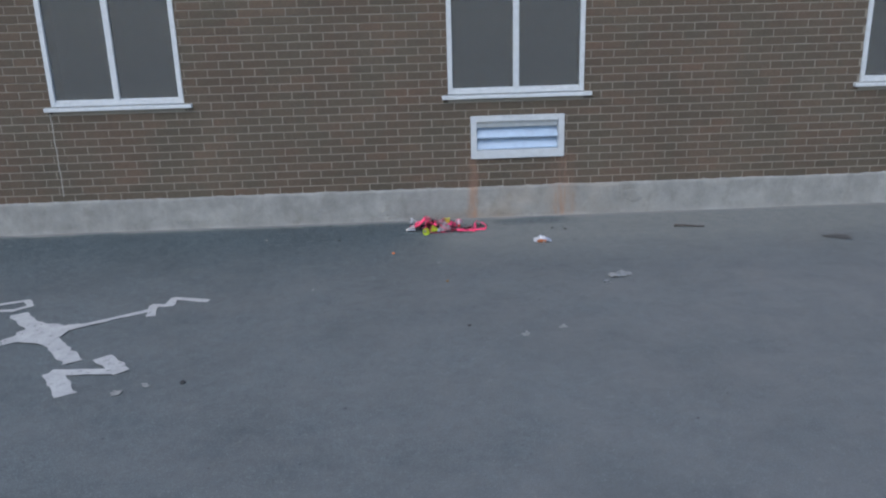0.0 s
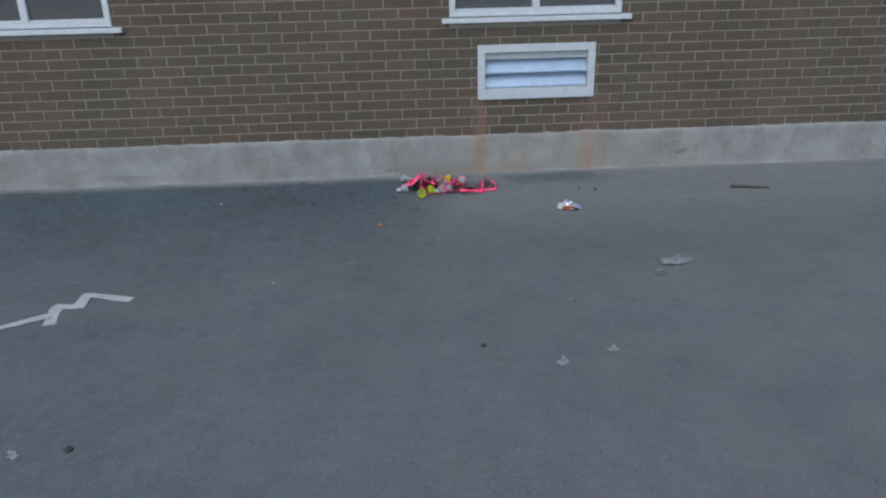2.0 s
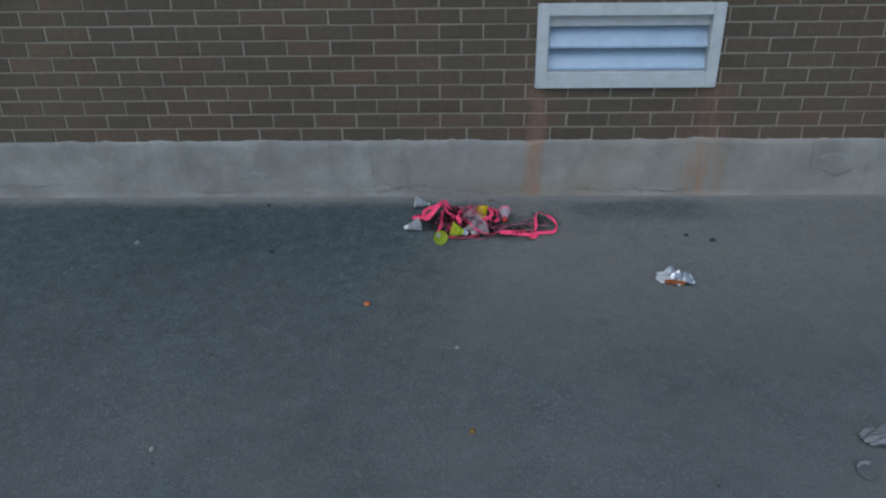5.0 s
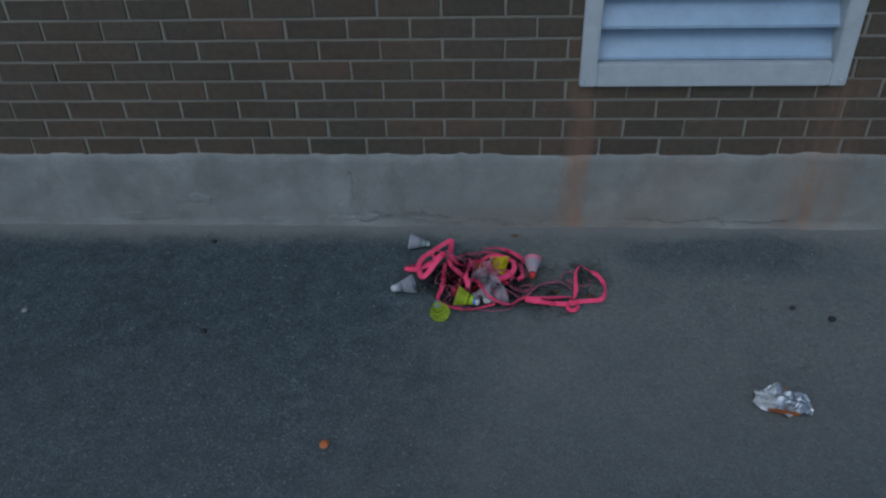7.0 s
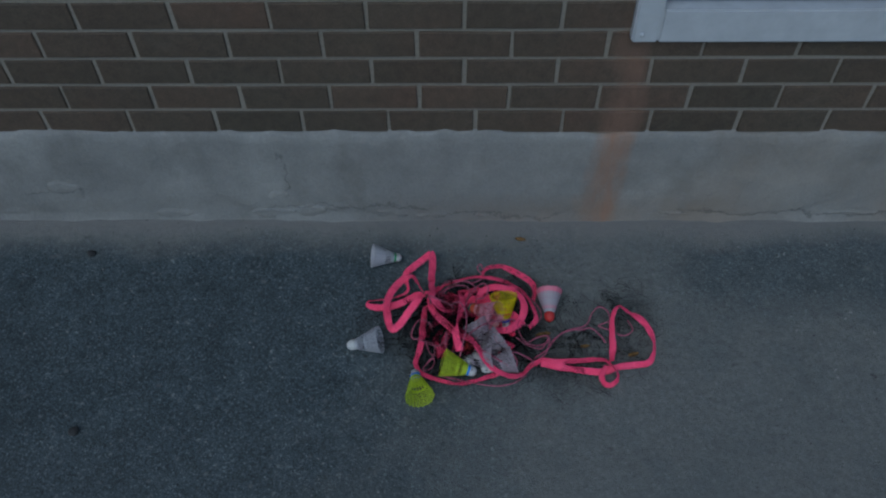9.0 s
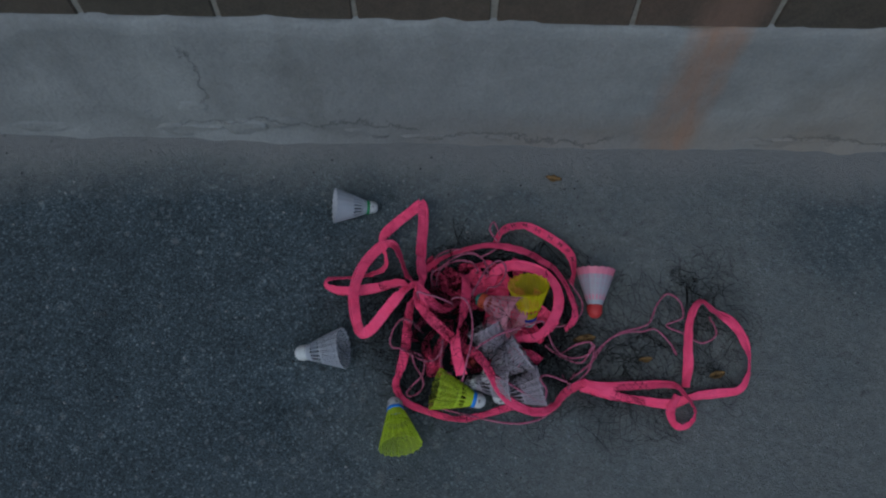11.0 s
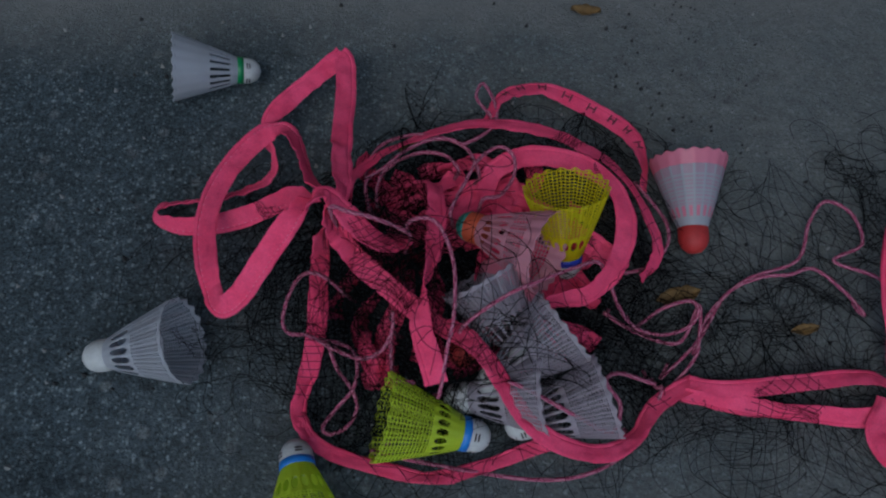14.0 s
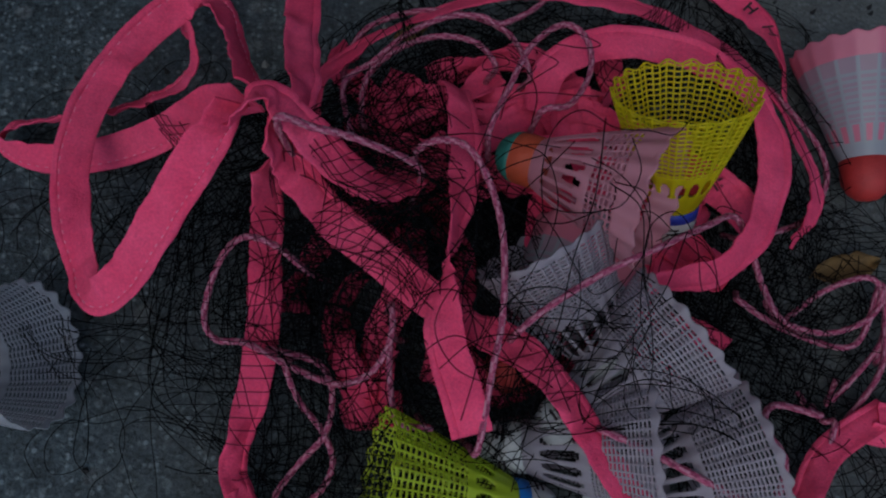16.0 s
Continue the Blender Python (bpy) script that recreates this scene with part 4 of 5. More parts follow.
cord([(0.060, -0.297, 0.020), (0.071, -0.313, 0.018), (0.081, -0.331, 0.015), (0.079, -0.350, 0.014), (0.062, -0.369, 0.016), (0.030, -0.382, 0.030)])
cord([(-0.150, -0.505, 0.010), (-0.050, -0.525, 0.005), (0.000, -0.522, 0.005), (0.035, -0.500, 0.005), (0.055, -0.468, 0.012)], 0.0014)
cord([(-0.092, -0.433, 0.062), (-0.080, -0.425, 0.070), (-0.058, -0.414, 0.078), (-0.033, -0.403, 0.076), (-0.008, -0.390, 0.064), (0.012, -0.380, 0.050), (0.021, -0.391, 0.040), (0.028, -0.407, 0.030), (0.042, -0.419, 0.015), (0.065, -0.424, 0.010), (0.087, -0.417, 0.010), (0.094, -0.405, 0.012), (0.088, -0.398, 0.012), (0.066, -0.404, 0.012), (0.044, -0.417, 0.008)])
cord([(0.021, -0.410, 0.020), (0.045, -0.421, 0.008), (0.076, -0.430, 0.008), (0.096, -0.401, 0.010), (0.092, -0.427, 0.008), (0.083, -0.446, 0.008), (0.051, -0.476, 0.008), (0.030, -0.504, 0.008)])
cord([(-0.060, -0.470, 0.058), (-0.040, -0.480, 0.055), (-0.015, -0.492, 0.045), (0.010, -0.500, 0.030), (0.016, -0.484, 0.040), (0.006, -0.470, 0.05), (0.02, -0.460, 0.035), (0.05, -0.462, 0.012)])
cord([(0.060, -0.455, 0.006), (0.092, -0.428, 0.006), (0.120, -0.392, 0.006), (0.150, -0.378, 0.006), (0.175, -0.376, 0.006), (0.196, -0.372, 0.006), (0.215, -0.392, 0.006), (0.224, -0.412, 0.008)])
cord([(0.087, -0.437, 0.006), (0.105, -0.406, 0.006), (0.14, -0.379, 0.006), (0.184, -0.364, 0.006), (0.202, -0.331, 0.006), (0.221, -0.311, 0.006), (0.24, -0.323, 0.006), (0.241, -0.351, 0.006), (0.214, -0.365, 0.006), (0.24, -0.378, 0.006), (0.266, -0.393, 0.006), (0.29, -0.38, 0.006), (0.289, -0.36, 0.006)])


def heap(x, y, top=0.03):
    """Height of the heap over the ground."""
    return 0.06 * math.exp(-(((x + 0.10) / 0.12) ** 2) - (((y + 0.37) / 0.09) ** 2)) + top * math.exp(-(((x + 0.03) / 0.09) ** 2) - (((y + 0.34) / 0.08) ** 2))


# loose folds deep inside the heap
rng = random.Random(11)
for k in range(26):
    cx, cy = rng.uniform(-0.165, 0.0), rng.uniform(-0.43, -0.275)
    a = rng.uniform(0, 6.3)
    pts = []
    for s in range(6):
        pts.append((cx, cy, 0.006 + heap(cx, cy) * rng.uniform(0.05, 0.42)))
        a += rng.uniform(-0.9, 0.9)
        cx, cy = cx + 0.026 * math.cos(a), cy + 0.026 * math.sin(a)
        if not (-0.185 < cx < 0.012 and -0.45 < cy < -0.258):
            a += 2.2
            cx, cy = min(max(cx, -0.185), 0.012), min(max(cy, -0.45), -0.258)
    ribbon(pts, 0.017, [rng.uniform(-70, 70) for _ in pts], seed=40 + k, crease=0.003)


def netting(name, cx, cy, w, h, cell, lift, warp, seed, high=0.0, radius=0.00023):
    """A crumpled patch of square-mesh twine."""
    verts, faces = [], []
    turn = seed * 0.7

    def at(u, v):
        x0, y0 = u * math.cos(turn) - v * math.sin(turn), u * math.sin(turn) + v * math.cos(turn)
        x = cx + x0 + warp * noise.noise((u * 13, v * 13, seed)) + 0.22 * warp * noise.noise((u * 30, v * 30, seed + 5))
        y = cy + y0 + warp * noise.noise((u * 13, v * 13, seed + 9)) + 0.22 * warp * noise.noise((u * 30, v * 30, seed + 13))
        z = 0.0015 + max(0.0, heap(x, y, -0.055)) * lift + 0.012 * abs(noise.noise((u * 22, v * 22, seed + 3))) * (0.3 + lift)
        z += high * (1 - (2 * u / w) ** 4) * (1 - (2 * v / h) ** 4)
        return Vector((x, y, max(z, 0.001))) - BASE

    def line(ps):
        start = len(verts)
        for k, c in enumerate(ps):
            t = (ps[min(k + 1, len(ps) - 1)] - ps[max(k - 1, 0)]).normalized()
            s = t.cross(Vector((0.13, 0.1, 1))).normalized()
            f = s.cross(t)
            for i in range(3):
                th = 2.094 * i
                verts.append(c + (s * math.cos(th) + f * math.sin(th)) * radius)
        for k in range(len(ps) - 1):
            for i in range(3):
                o = start + 3 * k
                faces.append((o + i, o + (i + 1) % 3, o + 3 + (i + 1) % 3, o + 3 + i))

    nu, nv = int(w / cell), int(h / cell)
    for i in range(nu + 1):
        u = -w / 2 + i * cell
        line([at(u, -h / 2 + h * k / (nv * 4)) for k in range(nv * 4 + 1)])
    for j in range(nv + 1):
        v = -h / 2 + j * cell
        line([at(-w / 2 + w * k / (nu * 4), v) for k in range(nu * 4 + 1)])
    me = bpy.data.meshes.new(name)
    me.from_pydata(verts, [], faces)
    me.materials.append(NET)
    ob = new(name, me)
    ob.parent = net
    return tagged(ob, kind="stuff")


for k, (cx, cy, w, h, cell, lift, warp) in enumerate((
    (-0.09, -0.37, 0.26, 0.20, 0.009, 1.5, 0.06),
    (-0.14, -0.41, 0.18, 0.14, 0.007, 0.35, 0.05),
    (-0.15, -0.44, 0.12, 0.12, 0.007, 0.25, 0.05),
    (-0.12, -0.33, 0.14, 0.12, 0.007, 0.7, 0.05),
    (-0.07, -0.31, 0.20, 0.12, 0.008, 0.6, 0.06),
    (0.00, -0.27, 0.18, 0.07, 0.007, 0.6, 0.04),
    (0.05, -0.33, 0.10, 0.14, 0.008, 0.6, 0.05),
    (0.04, -0.42, 0.12, 0.10, 0.008, 0.4, 0.05),
    (0.00, -0.46, 0.14, 0.10, 0.009, 1.3, 0.05),
    (0.13, -0.46, 0.20, 0.10, 0.009, 0.3, 0.06),
    (0.07, -0.42, 0.14, 0.10, 0.008, 0.3, 0.06),
    (0.10, -0.50, 0.14, 0.05, 0.010, 0.3, 0.04),
    (0.20, -0.38, 0.20, 0.16, 0.012, 0.3, 0.07),
    (-0.22, -0.34, 0.10, 0.08, 0.007, 1.6, 0.03),
    (-0.23, -0.40, 0.10, 0.12, 0.009, 0.5, 0.05),
    (-0.10, -0.36, 0.24, 0.20, 0.010, 1.15, 0.08),
    (-0.06, -0.36, 0.24, 0.18, 0.009, 0.8, 0.09),
    (-0.12, -0.40, 0.22, 0.18, 0.009, 0.5, 0.09),
    (-0.08, -0.33, 0.22, 0.14, 0.009, 0.3, 0.08),
    (-0.02, -0.45, 0.16, 0.12, 0.012, 1.6, 0.06),
    (-0.10, -0.30, 0.16, 0.08, 0.010, 1.3, 0.06),
    (0.15, -0.42, 0.26, 0.12, 0.017, 0.3, 0.07),
    (0.26, -0.37, 0.14, 0.16, 0.018, 0.3, 0.07),
    (0.29, -0.31, 0.08, 0.08, 0.009, 0.3, 0.07),
    (-0.23, -0.37, 0.10, 0.20, 0.013, 0.8, 0.06),
    (-0.17, -0.42, 0.10, 0.14, 0.011, 0.8, 0.06),
    (0.03, -0.26, 0.16, 0.07, 0.012, 0.5, 0.05),
)):
    netting("netting", cx, cy, w, h, cell, lift, warp, 1 + 1.37 * k)
# patches drawn tight over the tapes, and some laid low inside the heap
for k, (cx, cy, w, h, cell, lift, warp, high) in enumerate((
    (-0.222, -0.334, 0.075, 0.055, 0.0045, 0.3, 0.040, 0.050),
    (-0.145, -0.395, 0.090, 0.060, 0.0055, 1.0, 0.045, 0.030),
    (-0.100, -0.425, 0.080, 0.060, 0.0060, 1.0, 0.045, 0.034),
    (-0.195, -0.425, 0.060, 0.110, 0.0055, 0.5, 0.045, 0.036),
    (-0.030, -0.465, 0.110, 0.080, 0.0085, 0.4, 0.060, 0.055),
    (-0.070, -0.440, 0.080, 0.080, 0.0075, 0.4, 0.060, 0.055),
    (-0.010, -0.265, 0.150, 0.050, 0.0055, 0.6, 0.045, 0.042),
    (0.050, -0.320, 0.070, 0.110, 0.0055, 0.6, 0.045, 0.044),
    (-0.130, -0.280, 0.100, 0.060, 0.0055, 0.6, 0.045, 0.042),
    (-0.150, -0.355, 0.080, 0.060, 0.005, 1.2, 0.045, 0.042),
    # close black net low in the heap, also standing in for its deep shade
    (-0.115, -0.330, 0.120, 0.100, 0.0050, 0.4, 0.030, 0.004),
    (-0.160, -0.430, 0.100, 0.110, 0.0050, 0.2, 0.030, 0.004),
    (0.030, -0.420, 0.090, 0.080, 0.0060, 0.3, 0.030, 0.010),
    (-0.050, -0.330, 0.140, 0.110, 0.0055, 0.3, 0.030, 0.006),
    (0.150, -0.476, 0.140, 0.040, 0.0065, 0.3, 0.045, 0.016),
)):
    netting("netting", cx, cy, w, h, cell, lift, warp, 50 + 1.37 * k, high)


def strands(verts, faces, count, cx, cy, rx, ry, low, high, seed):
    """Loose, curling lengths of twine pulled out of the net."""
    r = random.Random(seed)
    for _ in range(count):
        x, y = cx + rx * r.uniform(-1, 1), cy + ry * r.uniform(-1, 1)
        a, turn, z = r.uniform(0, 6.3), r.uniform(-0.5, 0.5), r.uniform(low, high)
        pts = []
        for _ in range(r.randint(5, 10)):
            top = heap(x, y, 0.02)
            pts.append((x, y, 0.002 + top * z + 0.004 * r.random()))
            turn = 0.7 * turn + r.uniform(-0.45, 0.45)
            a += turn
            x, y = x + 0.013 * math.cos(a), y + 0.013 * math.sin(a)
            if ((x - cx) / rx) ** 2 + ((y - cy) / ry) ** 2 > 1.3:
                a += 0.9
        ps = [p - BASE for p in spline(pts, 5)]
        o = len(verts)
        for k, c in enumerate(ps):
            t = (ps[min(k + 1, len(ps) - 1)] - ps[max(k - 1, 0)]).normalized()
            s = t.cross(Vector((0.13, 0.1, 1))).normalized()
            f = s.cross(t)
            verts += [c + (s * math.cos(2.094 * i) + f * math.sin(2.094 * i)) * 0.00025 for i in range(3)]
        for k in range(len(ps) - 1):
            for i in range(3):
                q = o + 3 * k
                faces.append((q + i, q + (i + 1) % 3, q + 3 + (i + 1) % 3, q + 3 + i))


twine_v, twine_f = [], []
for k, spec in enumerate((
    (70, -0.15, -0.37, 0.08, 0.09, 0.9, 1.7),
    (70, -0.045, -0.47, 0.075, 0.045, 1.2, 2.8),
    (70, -0.23, -0.38, 0.06, 0.09, 0.4, 1.6),
    (25, -0.02, -0.26, 0.09, 0.025, 0.5, 1.2),
    (85, 0.17, -0.41, 0.15, 0.07, 0.5, 1.0),
    (60, 0.29, -0.32, 0.05, 0.07, 0.5, 1.0),
    (30, 0.06, -0.46, 0.08, 0.04, 0.5, 1.0),
)):
    strands(twine_v, twine_f, *spec, k + 1)
me = bpy.data.meshes.new("loose_twine")
me.from_pydata(twine_v, [], twine_f)
me.materials.append(NET)
ob = new("loose_twine", me)
ob.parent = net
tagged(ob, kind="stuff")

# a printed fold of tape beside the yellow shuttlecock
fold, frames = ribbon([(-0.006, -0.338, 0.028), (0.004, -0.350, 0.034), (0.013, -0.358, 0.036), (0.022, -0.366, 0.034), (0.036, -0.378, 0.024)], 0.0195, seed=77)
digits = bpy.data.curves.new("digits", "FONT")
digits.body, digits.size, digits.align_x, digits.align_y = "15", 0.009, "CENTER", "CENTER"
digits.materials.append(INK)
ob = new("digits", digits)
ob.parent = fold
ob.matrix_basis = pose(0.013 + 0.1, -0.358 + 0.38, 0.0385, 22, 0, 40)
tagged(ob, "black printed digits")


# ---- litter ----
def leaf(x, y, turn, size, curl):
    bm = bmesh.new()
    rows = []
    for i in range(9):
        u = i / 8
        wdt = size * (0.20 + 0.07 * noise.noise((u * 5, size * 300, 0))) * math.sin(math.pi * u) ** 0.7 + 0.0004
        row = []
        for s in (-1, -0.5, 0, 0.5, 1):
            z = 0.002 + curl * size * (abs(s) ** 1.6) * 0.4 + curl * size * 0.25 * (u - 0.4) ** 2 * 3 + 0.002 * abs(noise.noise((u * 6, s * 3, size * 90)))
            row.append(bm.verts.new((size * (u - 0.5), s * wdt * (1 + 0.2 * noise.noise((u * 9, s, 2))), z)))
        rows.append(row)
    for a, b in zip(rows, rows[1:]):
        for k in range(4):
            bm.faces.new((a[k], a[k + 1], b[k + 1], b[k]))
    ext = bmesh.ops.extrude_face_region(bm, geom=bm.faces[:])
    bmesh.ops.translate(bm, verts=[v for v in ext["geom"] if isinstance(v, bmesh.types.BMVert)], vec=(0, 0, 0.0005))
    return solo("dry_leaf", bm, LEAF, "small curled yellow-brown dry leaf on asphalt", "leaf", pose(x, y, 0.0, 0, 0, turn), "dry leaves", smooth=True)


for x, y, a, s, c in ((0.083, -0.391, 10, 0.036, 0.25), (0.176, -0.422, 5, 0.022, 0.4), (0.283, -0.444, 15, 0.026, 0.4), (0.046, -0.097, -12, 0.028, 0.4), (-0.125, -0.245, 20, 0.02, 0.4), (-0.068, -0.268, -30, 0.022, 0.5)):
    leaf(x, y, a, s, c)


def lump(name, x, y, size, mat, label, category, flat=0.6, seed=0, group=""):
    bm = bmesh.new()
    bmesh.ops.create_icosphere(bm, subdivisions=2, radius=size / 2)
    for v in bm.verts:
        v.co *= 1 + 0.35 * noise.noise(v.co * (1.6 / size) + Vector((seed, 0, 0)))
        v.co.z = max(v.co.z * flat, -size * 0.15)
    return solo(name, bm, mat, label, category, pose(x, y, size * 0.13, 0, 0, seed * 40), group)


lump("pebble", -0.930, -0.640, 0.024, STONE_DARK, "small black pebble on asphalt", "pebble", seed=1, group="pebbles")
lump("pebble", -1.050, -0.146, 0.022, STONE_DARK, "small black pebble on asphalt", "pebble", seed=2, group="pebbles")
lump("pebble", 1.006, -0.541, 0.024, STONE_DARK, "small black pebble on asphalt", "pebble", seed=3, group="pebbles")
lump("pebble", 0.904, -0.488, 0.020, STONE_DARK, "small black pebble on asphalt", "pebble", seed=4, group="pebbles")
lump("pebble", 0.005, -2.64, 0.027, STONE_DARK, "flat black stone chip on asphalt", "pebble", 0.35, 5, "pebbles")
lump("pebble", -1.52, -3.24, 0.03, STONE_DARK, "small black pebble on asphalt", "pebble", seed=6, group="pebbles")
lump("pebble", -0.125, -1.37, 0.016, STONE_PALE, "small pale stone chip on asphalt", "pebble", seed=7, group="pebbles")
lump("pebble", -1.010, -1.885, 0.019, STONE_PALE, "small pale stone chip on asphalt", "pebble", seed=8, group="pebbles")
lump("pebble", -1.553, -0.549, 0.022, STONE_PALE, "small pale stone chip on asphalt", "pebble", seed=9, group="pebbles")
lump("orange_scrap", -0.470, -1.078, 0.027, ORANGE, "small orange plastic scrap on asphalt", "litter", 0.5, 10)
lump("orange_scrap", -0.081, -1.807, 0.022, LEAF, "small rusty brown scrap on asphalt", "litter", 0.5, 11)


def crumpled(name, x, y, w, h, turn, mat, label, category, rise, seed, parts=()):
    """A crumpled sheet lying on the ground."""
    t = thing(name, pose(x, y, 0.002, 0, 0, turn), label, category)
    nu, nv = 22, 14
    def sheet(u0, u1, v0, v1, off):
        bm = bmesh.new()
        g = []
        for j in range(nv + 1):
            row = []
            for i in range(nu + 1):
                u, v = u0 + (u1 - u0) * i / nu, v0 + (v1 - v0) * j / nv
                taper = 1 - 0.45 * abs(u) ** 1.5
                z = rise * (0.55 * (1 - u * u) * (1 - v * v) + 0.8 * abs(noise.noise((u * 1.8, v * 1.8, seed))) + 0.16 * abs(noise.noise((u * 5, v * 5, seed + 2))))
                row.append(bm.verts.new((w / 2 * u * (1 + 0.1 * noise.noise((v * 3, seed, 0))), h / 2 * v * taper, z + off)))
            g.append(row)
        for a, b in zip(g, g[1:]):
            for i in range(nu):
                bm.faces.new((a[i], a[i + 1], b[i + 1], b[i]))
        ext = bmesh.ops.extrude_face_region(bm, geom=bm.faces[:])
        bmesh.ops.translate(bm, verts=[v for v in ext["geom"] if isinstance(v, bmesh.types.BMVert)], vec=(0, 0, 0.0006))
        return bm
    part("sheet", sheet(-1, 1, -1, 1, 0.0), mat, t)
    for nm, u0, u1, v0, v1, m in parts:
        part(nm, sheet(u0, u1, v0, v1, 0.0016), m, t)
    return t


wrapper = crumpled("snack_wrapper", 0.748, -0.902, 0.145, 0.10, -12, FOIL, "crumpled silver and white snack wrapper with orange print", "wrapper", 0.05, 3.3,
         [("white_flap", -1.0, -0.35, -0.9, 0.6, PAPER), ("red_edge", -0.3, 0.2, 0.7, 0.95, ORANGE)])
bm = bmesh.new()
flap = [bm.verts.new(p) for p in ((-0.04, -0.036, 0.001), (0.03, -0.040, 0.001), (0.036, -0.056, 0.030), (-0.02, -0.056, 0.034), (-0.045, -0.048, 0.020))]
bm.faces.new(flap)
ext = bmesh.ops.extrude_face_region(bm, geom=bm.faces[:])
bmesh.ops.translate(bm, verts=[v for v in ext["geom"] if isinstance(v, bmesh.types.BMVert)], vec=(0, 0.001, 0))
part("orange_flap", bm, ORANGE, wrapper, "orange printed flap")
crumpled("clear_wrapper", 1.130, -1.83, 0.165, 0.095, 12, CLEAR, "cloudy crushed clear plastic piece on asphalt", "litter", 0.03, 7.7)
bm = bmesh.new()
for k in range(20):
    a = radians(15 * k)
    for r, z in ((0.030, 0.0), (0.038, 0.005)):
        bm.verts.new((r * math.cos(a), 0.8 * r * math.sin(a), z))
bm.verts.ensure_lookup_table()
for k in range(19):
    bm.faces.new([bm.verts[i] for i in (2 * k, 2 * k + 1, 2 * k + 3, 2 * k + 2)])
ext = bmesh.ops.extrude_face_region(bm, geom=bm.faces[:])
bmesh.ops.translate(bm, verts=[v for v in ext["geom"] if isinstance(v, bmesh.types.BMVert)], vec=(0, 0, 0.002))
solo("plastic_ring", bm, CLEAR, "broken cloudy plastic ring on asphalt", "litter", pose(1.005, -1.97, 0.001, 0, 0, 60))


def stain(x, y, w, h, mat, label, seed):
    bm = bmesh.new()
    c = bm.verts.new((0, 0, 0.0))
    ring = []
    for k in range(26):
        a = 2 * math.pi * k / 26
        r = 0.8 + 0.9 * noise.noise((math.cos(a) * 1.7, math.sin(a) * 1.7, seed)) + 0.3 * noise.noise((math.cos(a) * 5, math.sin(a) * 5, seed))
        ring.append(bm.verts.new((w / 2 * r * math.cos(a), h / 2 * r * math.sin(a), 0)))
    for k in range(26):
        bm.faces.new((c, ring[k], ring[(k + 1) % 26]))
    solo("ground_stain", bm, mat, label, "stain", pose(x, y, 0.0045, 0, 0, seed * 33), "stains", smooth=False)


DROP = plain("pale dropping", (0.20, 0.20, 0.195), 0.9, grain=40, spread=0.35)
TAR = plain("dark tar patch", (0.06, 0.058, 0.056), 0.7, grain=30, spread=0.3)
stain(0.552, -2.723, 0.07, 0.05, DROP, "pale dried splash on asphalt", 1.0)
stain(0.319, -2.806, 0.08, 0.05, DROP, "pale dried splash on asphalt", 2.0)
stain(-1.83, -3.33, 0.08, 0.05, DROP, "pale dried splash on asphalt", 3.0)
stain(-1.70, -3.26, 0.07, 0.05, DROP, "pale dried splash on asphalt", 4.0)
stain(3.12, -1.09, 0.26, 0.16, TAR, "dark tar patch on asphalt", 5.0)
bm = bmesh.new()
pts = spline([(-0.13, 0.01, 0.012), (-0.05, 0.0, 0.014), (0.04, -0.012, 0.012), (0.12, -0.01, 0.01)], 5)
rings = []
for k, c in enumerate(pts):
    r = 0.011 - 0.0004 * k + 0.002 * noise.noise((k * 0.7, 0, 0))
    rings.append([bm.verts.new(c + Vector((0, r * math.cos(1.047 * i), r * math.sin(1.047 * i)))) for i in range(6)])
for a, b in zip(rings, rings[1:]):
    for i in range(6):
        bm.faces.new((a[i], a[(i + 1) % 6], b[(i + 1) % 6], b[i]))
bm.faces.new(rings[0]), bm.faces.new(rings[-1])
solo("stick", bm, STICK, "short dark dead stick on asphalt by the wall", "stick", pose(2.07, -0.63, 0.0, 0, 0, -8), smooth=True)

# loose grit round the heap
rng = random.Random(5)


def grit(count, x0, x1, y0, y1, s0, s1, mat, label):
    verts, faces = [], []
    for _ in range(count):
        x, y, s = rng.uniform(x0, x1), rng.uniform(y0, y1), rng.uniform(s0, s1)
        o = len(verts)
        for k in range(5):
            a = 1.257 * k + rng.uniform(-0.4, 0.4)
            verts.append((x + s * math.cos(a), y + s * 0.8 * math.sin(a), -0.003))
        verts.append((x + rng.uniform(-0.3, 0.3) * s, y + rng.uniform(-0.3, 0.3) * s, s * 0.9))
        faces += [(o + k, o + (k + 1) % 5, o + 5) for k in range(5)]
    me = bpy.data.meshes.new("grit")
    me.from_pydata(verts, [], faces)
    me.materials.append(mat)
    tagged(new("grit", me), label, "grit", kind="stuff")


grit(70, 0.06, 0.20, -0.28, -0.08, 0.0008, 0.0022, STONE_DARK, "dark crumbs of grit on the dusty asphalt")
grit(500, -1.2, 1.2, -1.0, -0.05, 0.0012, 0.0028, STONE_DARK, "scattered dark grit on asphalt")
grit(500, -1.4, 1.3, -1.4, -0.06, 0.0012, 0.003, STONE_PALE, "scattered pale grit on asphalt")

# ---- wall marks ----
bm = bmesh.new()
for k in range(10):
    z = 0.33 + 0.075 * k
    box(bm, (-3.425 + 0.002 * (k % 3), -0.008, z), (-3.417 + 0.002 * (k % 3), 0.004, z + 0.075))
solo("sealant_line", bm, plain("old sealant", (0.26, 0.25, 0.23), 0.8), "thin pale sealant line down the brick wall", "sealant", kind="structure")

# ---- bricks ----
JOINT, FACE = 0.009, -0.0045


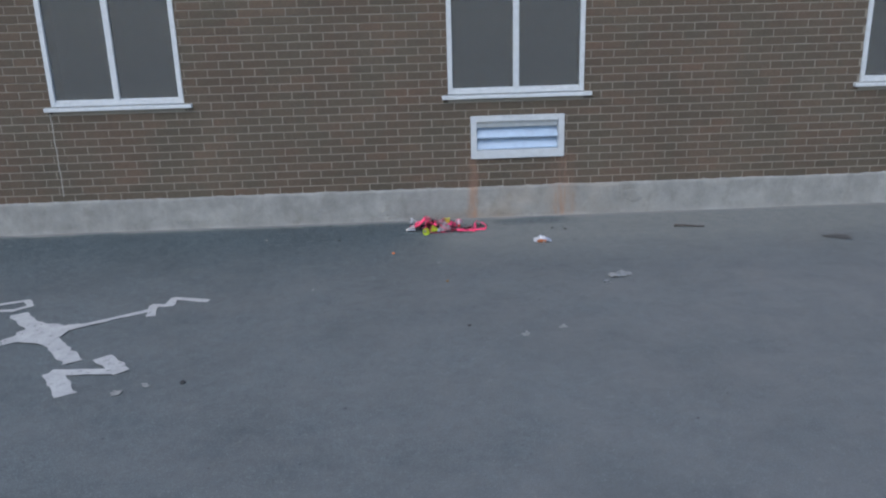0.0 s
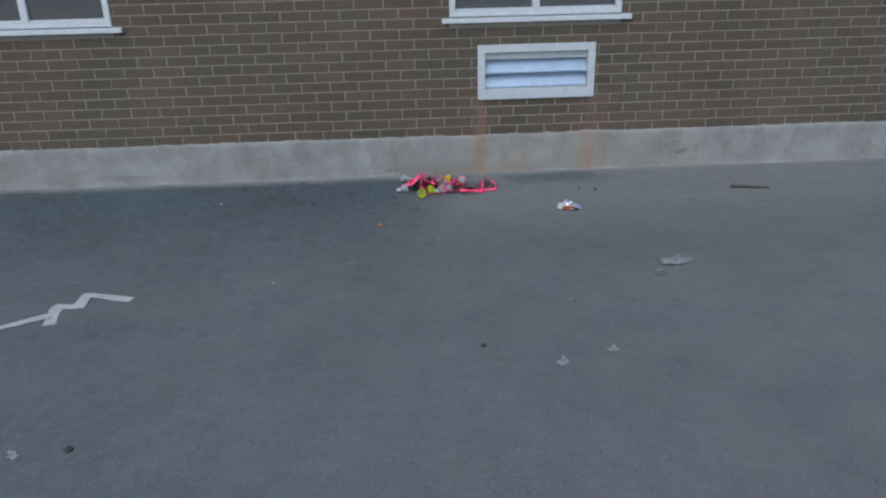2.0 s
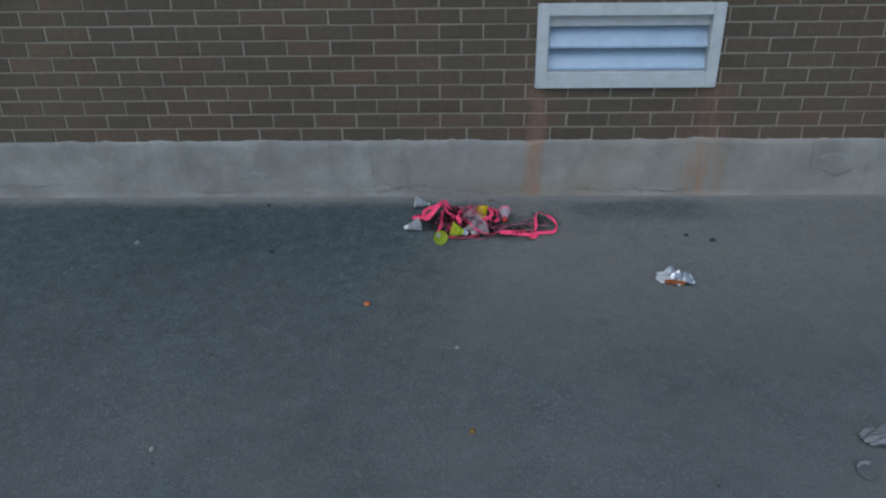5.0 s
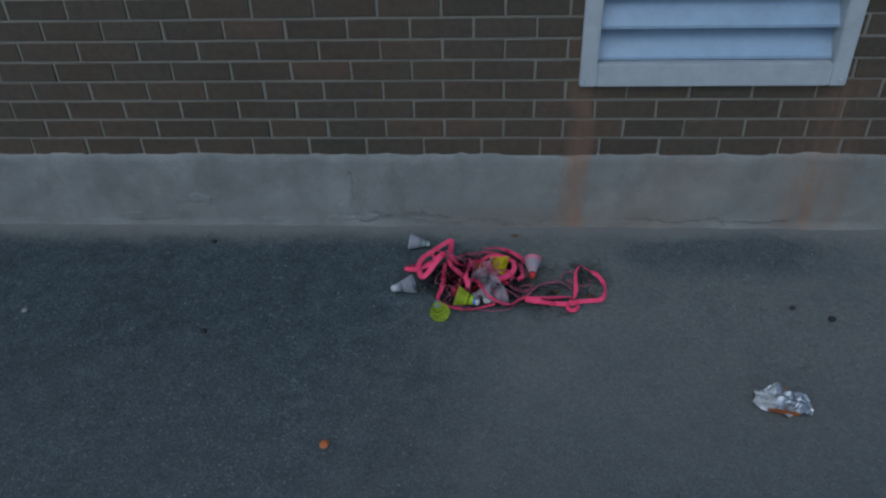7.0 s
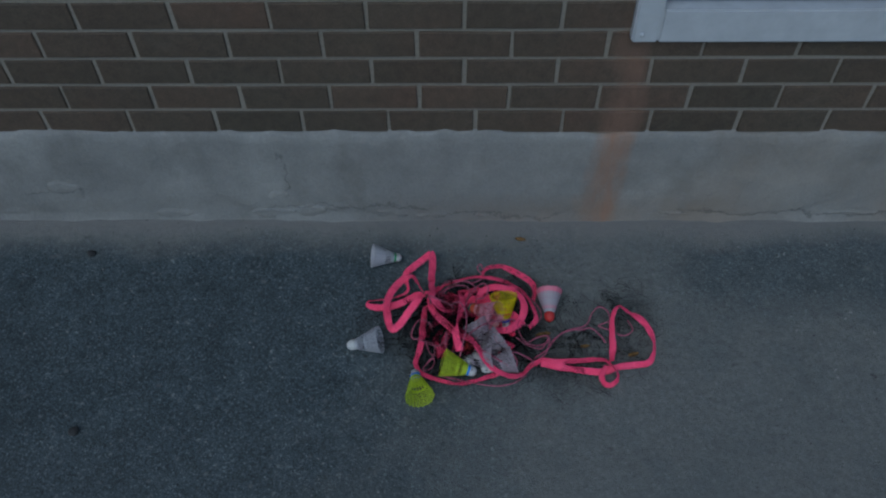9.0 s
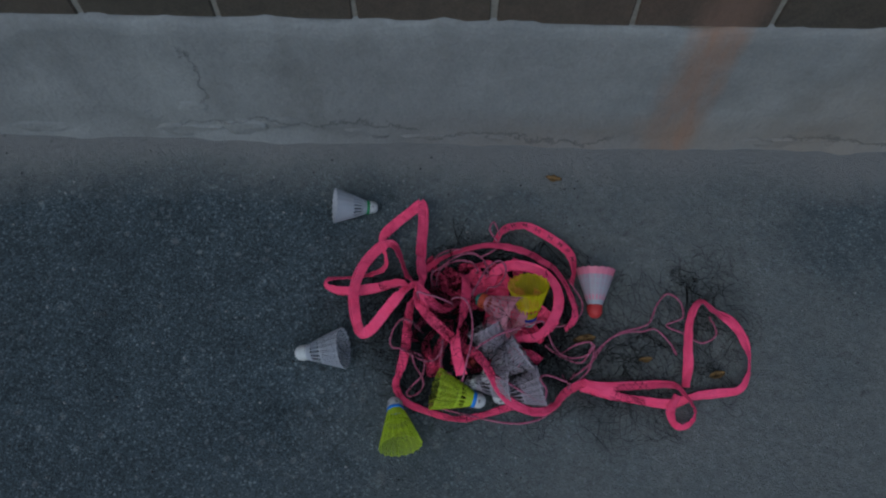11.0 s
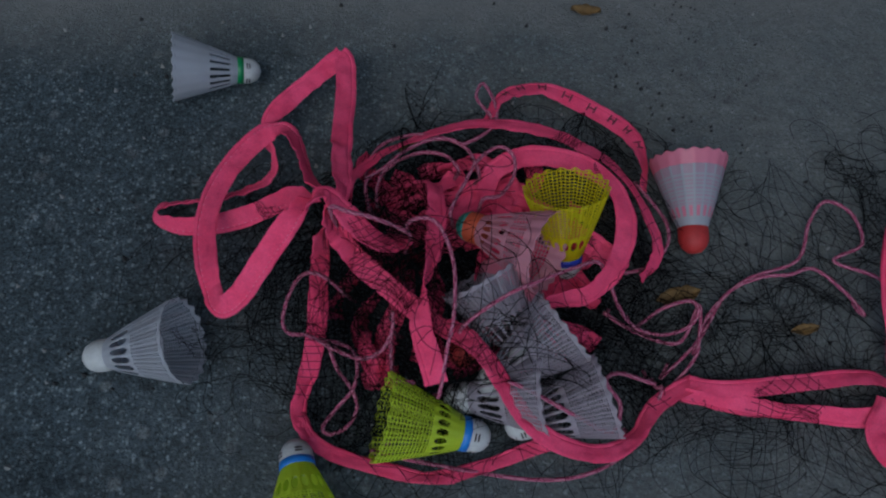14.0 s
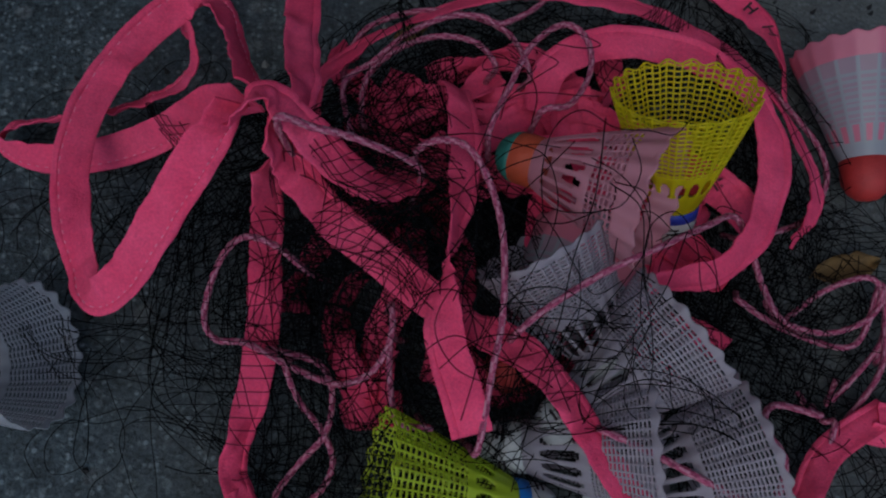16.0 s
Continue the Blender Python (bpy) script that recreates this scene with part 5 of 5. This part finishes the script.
def brick_mesh(w, h, r):
    """A brick's face and edges, its lower left corner at the origin, with slightly uneven arrises."""
    c = 0.0022
    def u():
        return r.uniform(-0.0011, 0.0011)
    base = [(0, 0), (w, 0), (w, h), (0, h)]
    edge = [(x + u(), z + u()) for x, z in base]
    v = [(x, 0.003, z) for x, z in edge] + [(x, FACE + c, z) for x, z in edge]
    v += [(x + c * (1 if x < w / 2 else -1), FACE + u() * 0.5, z + c * (1 if z < h / 2 else -1)) for x, z in edge]
    f = [(8, 9, 10, 11)]
    for a, b in ((0, 1), (1, 2), (2, 3), (3, 0)):
        f += [(a, b, b + 4, a + 4), (a + 4, b + 4, b + 8, a + 8)]
    return v, f


SHIFT = {0: 0.1285}
shared = {}
far_v, far_f = [], []
rng = random.Random(3)
rows_up = int((4.4 - BED0) / COURSE)
for row in range(0, rows_up):
    z0 = BED0 + COURSE * (row - 1) + JOINT / 2
    z1 = z0 + COURSE - JOINT
    off = SHIFT.get(row, 0.0 if row % 2 else MODULE / 2)
    k0 = int(-7.0 / MODULE)
    for k in range(k0, -k0):
        spans = [(off + k * MODULE + JOINT / 2, off + (k + 1) * MODULE - JOINT / 2)]
        for ga, gb, gz0, gz1 in GAPS:
            if z1 > gz0 + 0.012 and z0 < gz1 - 0.012:
                cut = []
                for a, b in spans:
                    if b <= ga or a >= gb:
                        cut.append((a, b))
                    else:
                        cut += [s for s in ((a, ga - 0.002), (gb + 0.002, b)) if s[1] - s[0] > 0.015]
                spans = cut
        for a, b in spans:
            w, h = round(b - a, 4), round(z1 - z0, 4)
            dx, dy = rng.uniform(-0.0012, 0.0012), rng.uniform(-0.0015, 0.001)
            if -1.95 < a < 2.0 and row < 13:
                key = (w, h, rng.randint(0, 5))
                if key not in shared:
                    v, f = brick_mesh(w, h, rng)
                    me = bpy.data.meshes.new("brick")
                    me.from_pydata(v, [], f)
                    me.materials.append(BRICK)
                    shared[key] = me
                ob = new("brick", shared[key])
                ob.parent = wall
                ob.location = (a + dx, dy, z0)
            else:
                v, f = brick_mesh(w, h, rng)
                o = len(far_v)
                far_v += [(x + a + dx, y + dy, z + z0) for x, y, z in v]
                far_f += [tuple(i + o for i in q) for q in f]
me = bpy.data.meshes.new("brickwork")
me.from_pydata(far_v, [], far_f)
me.materials.append(BRICK_FAR)
ob = new("brickwork", me)
ob.parent = wall
tagged(ob, kind="stuff")
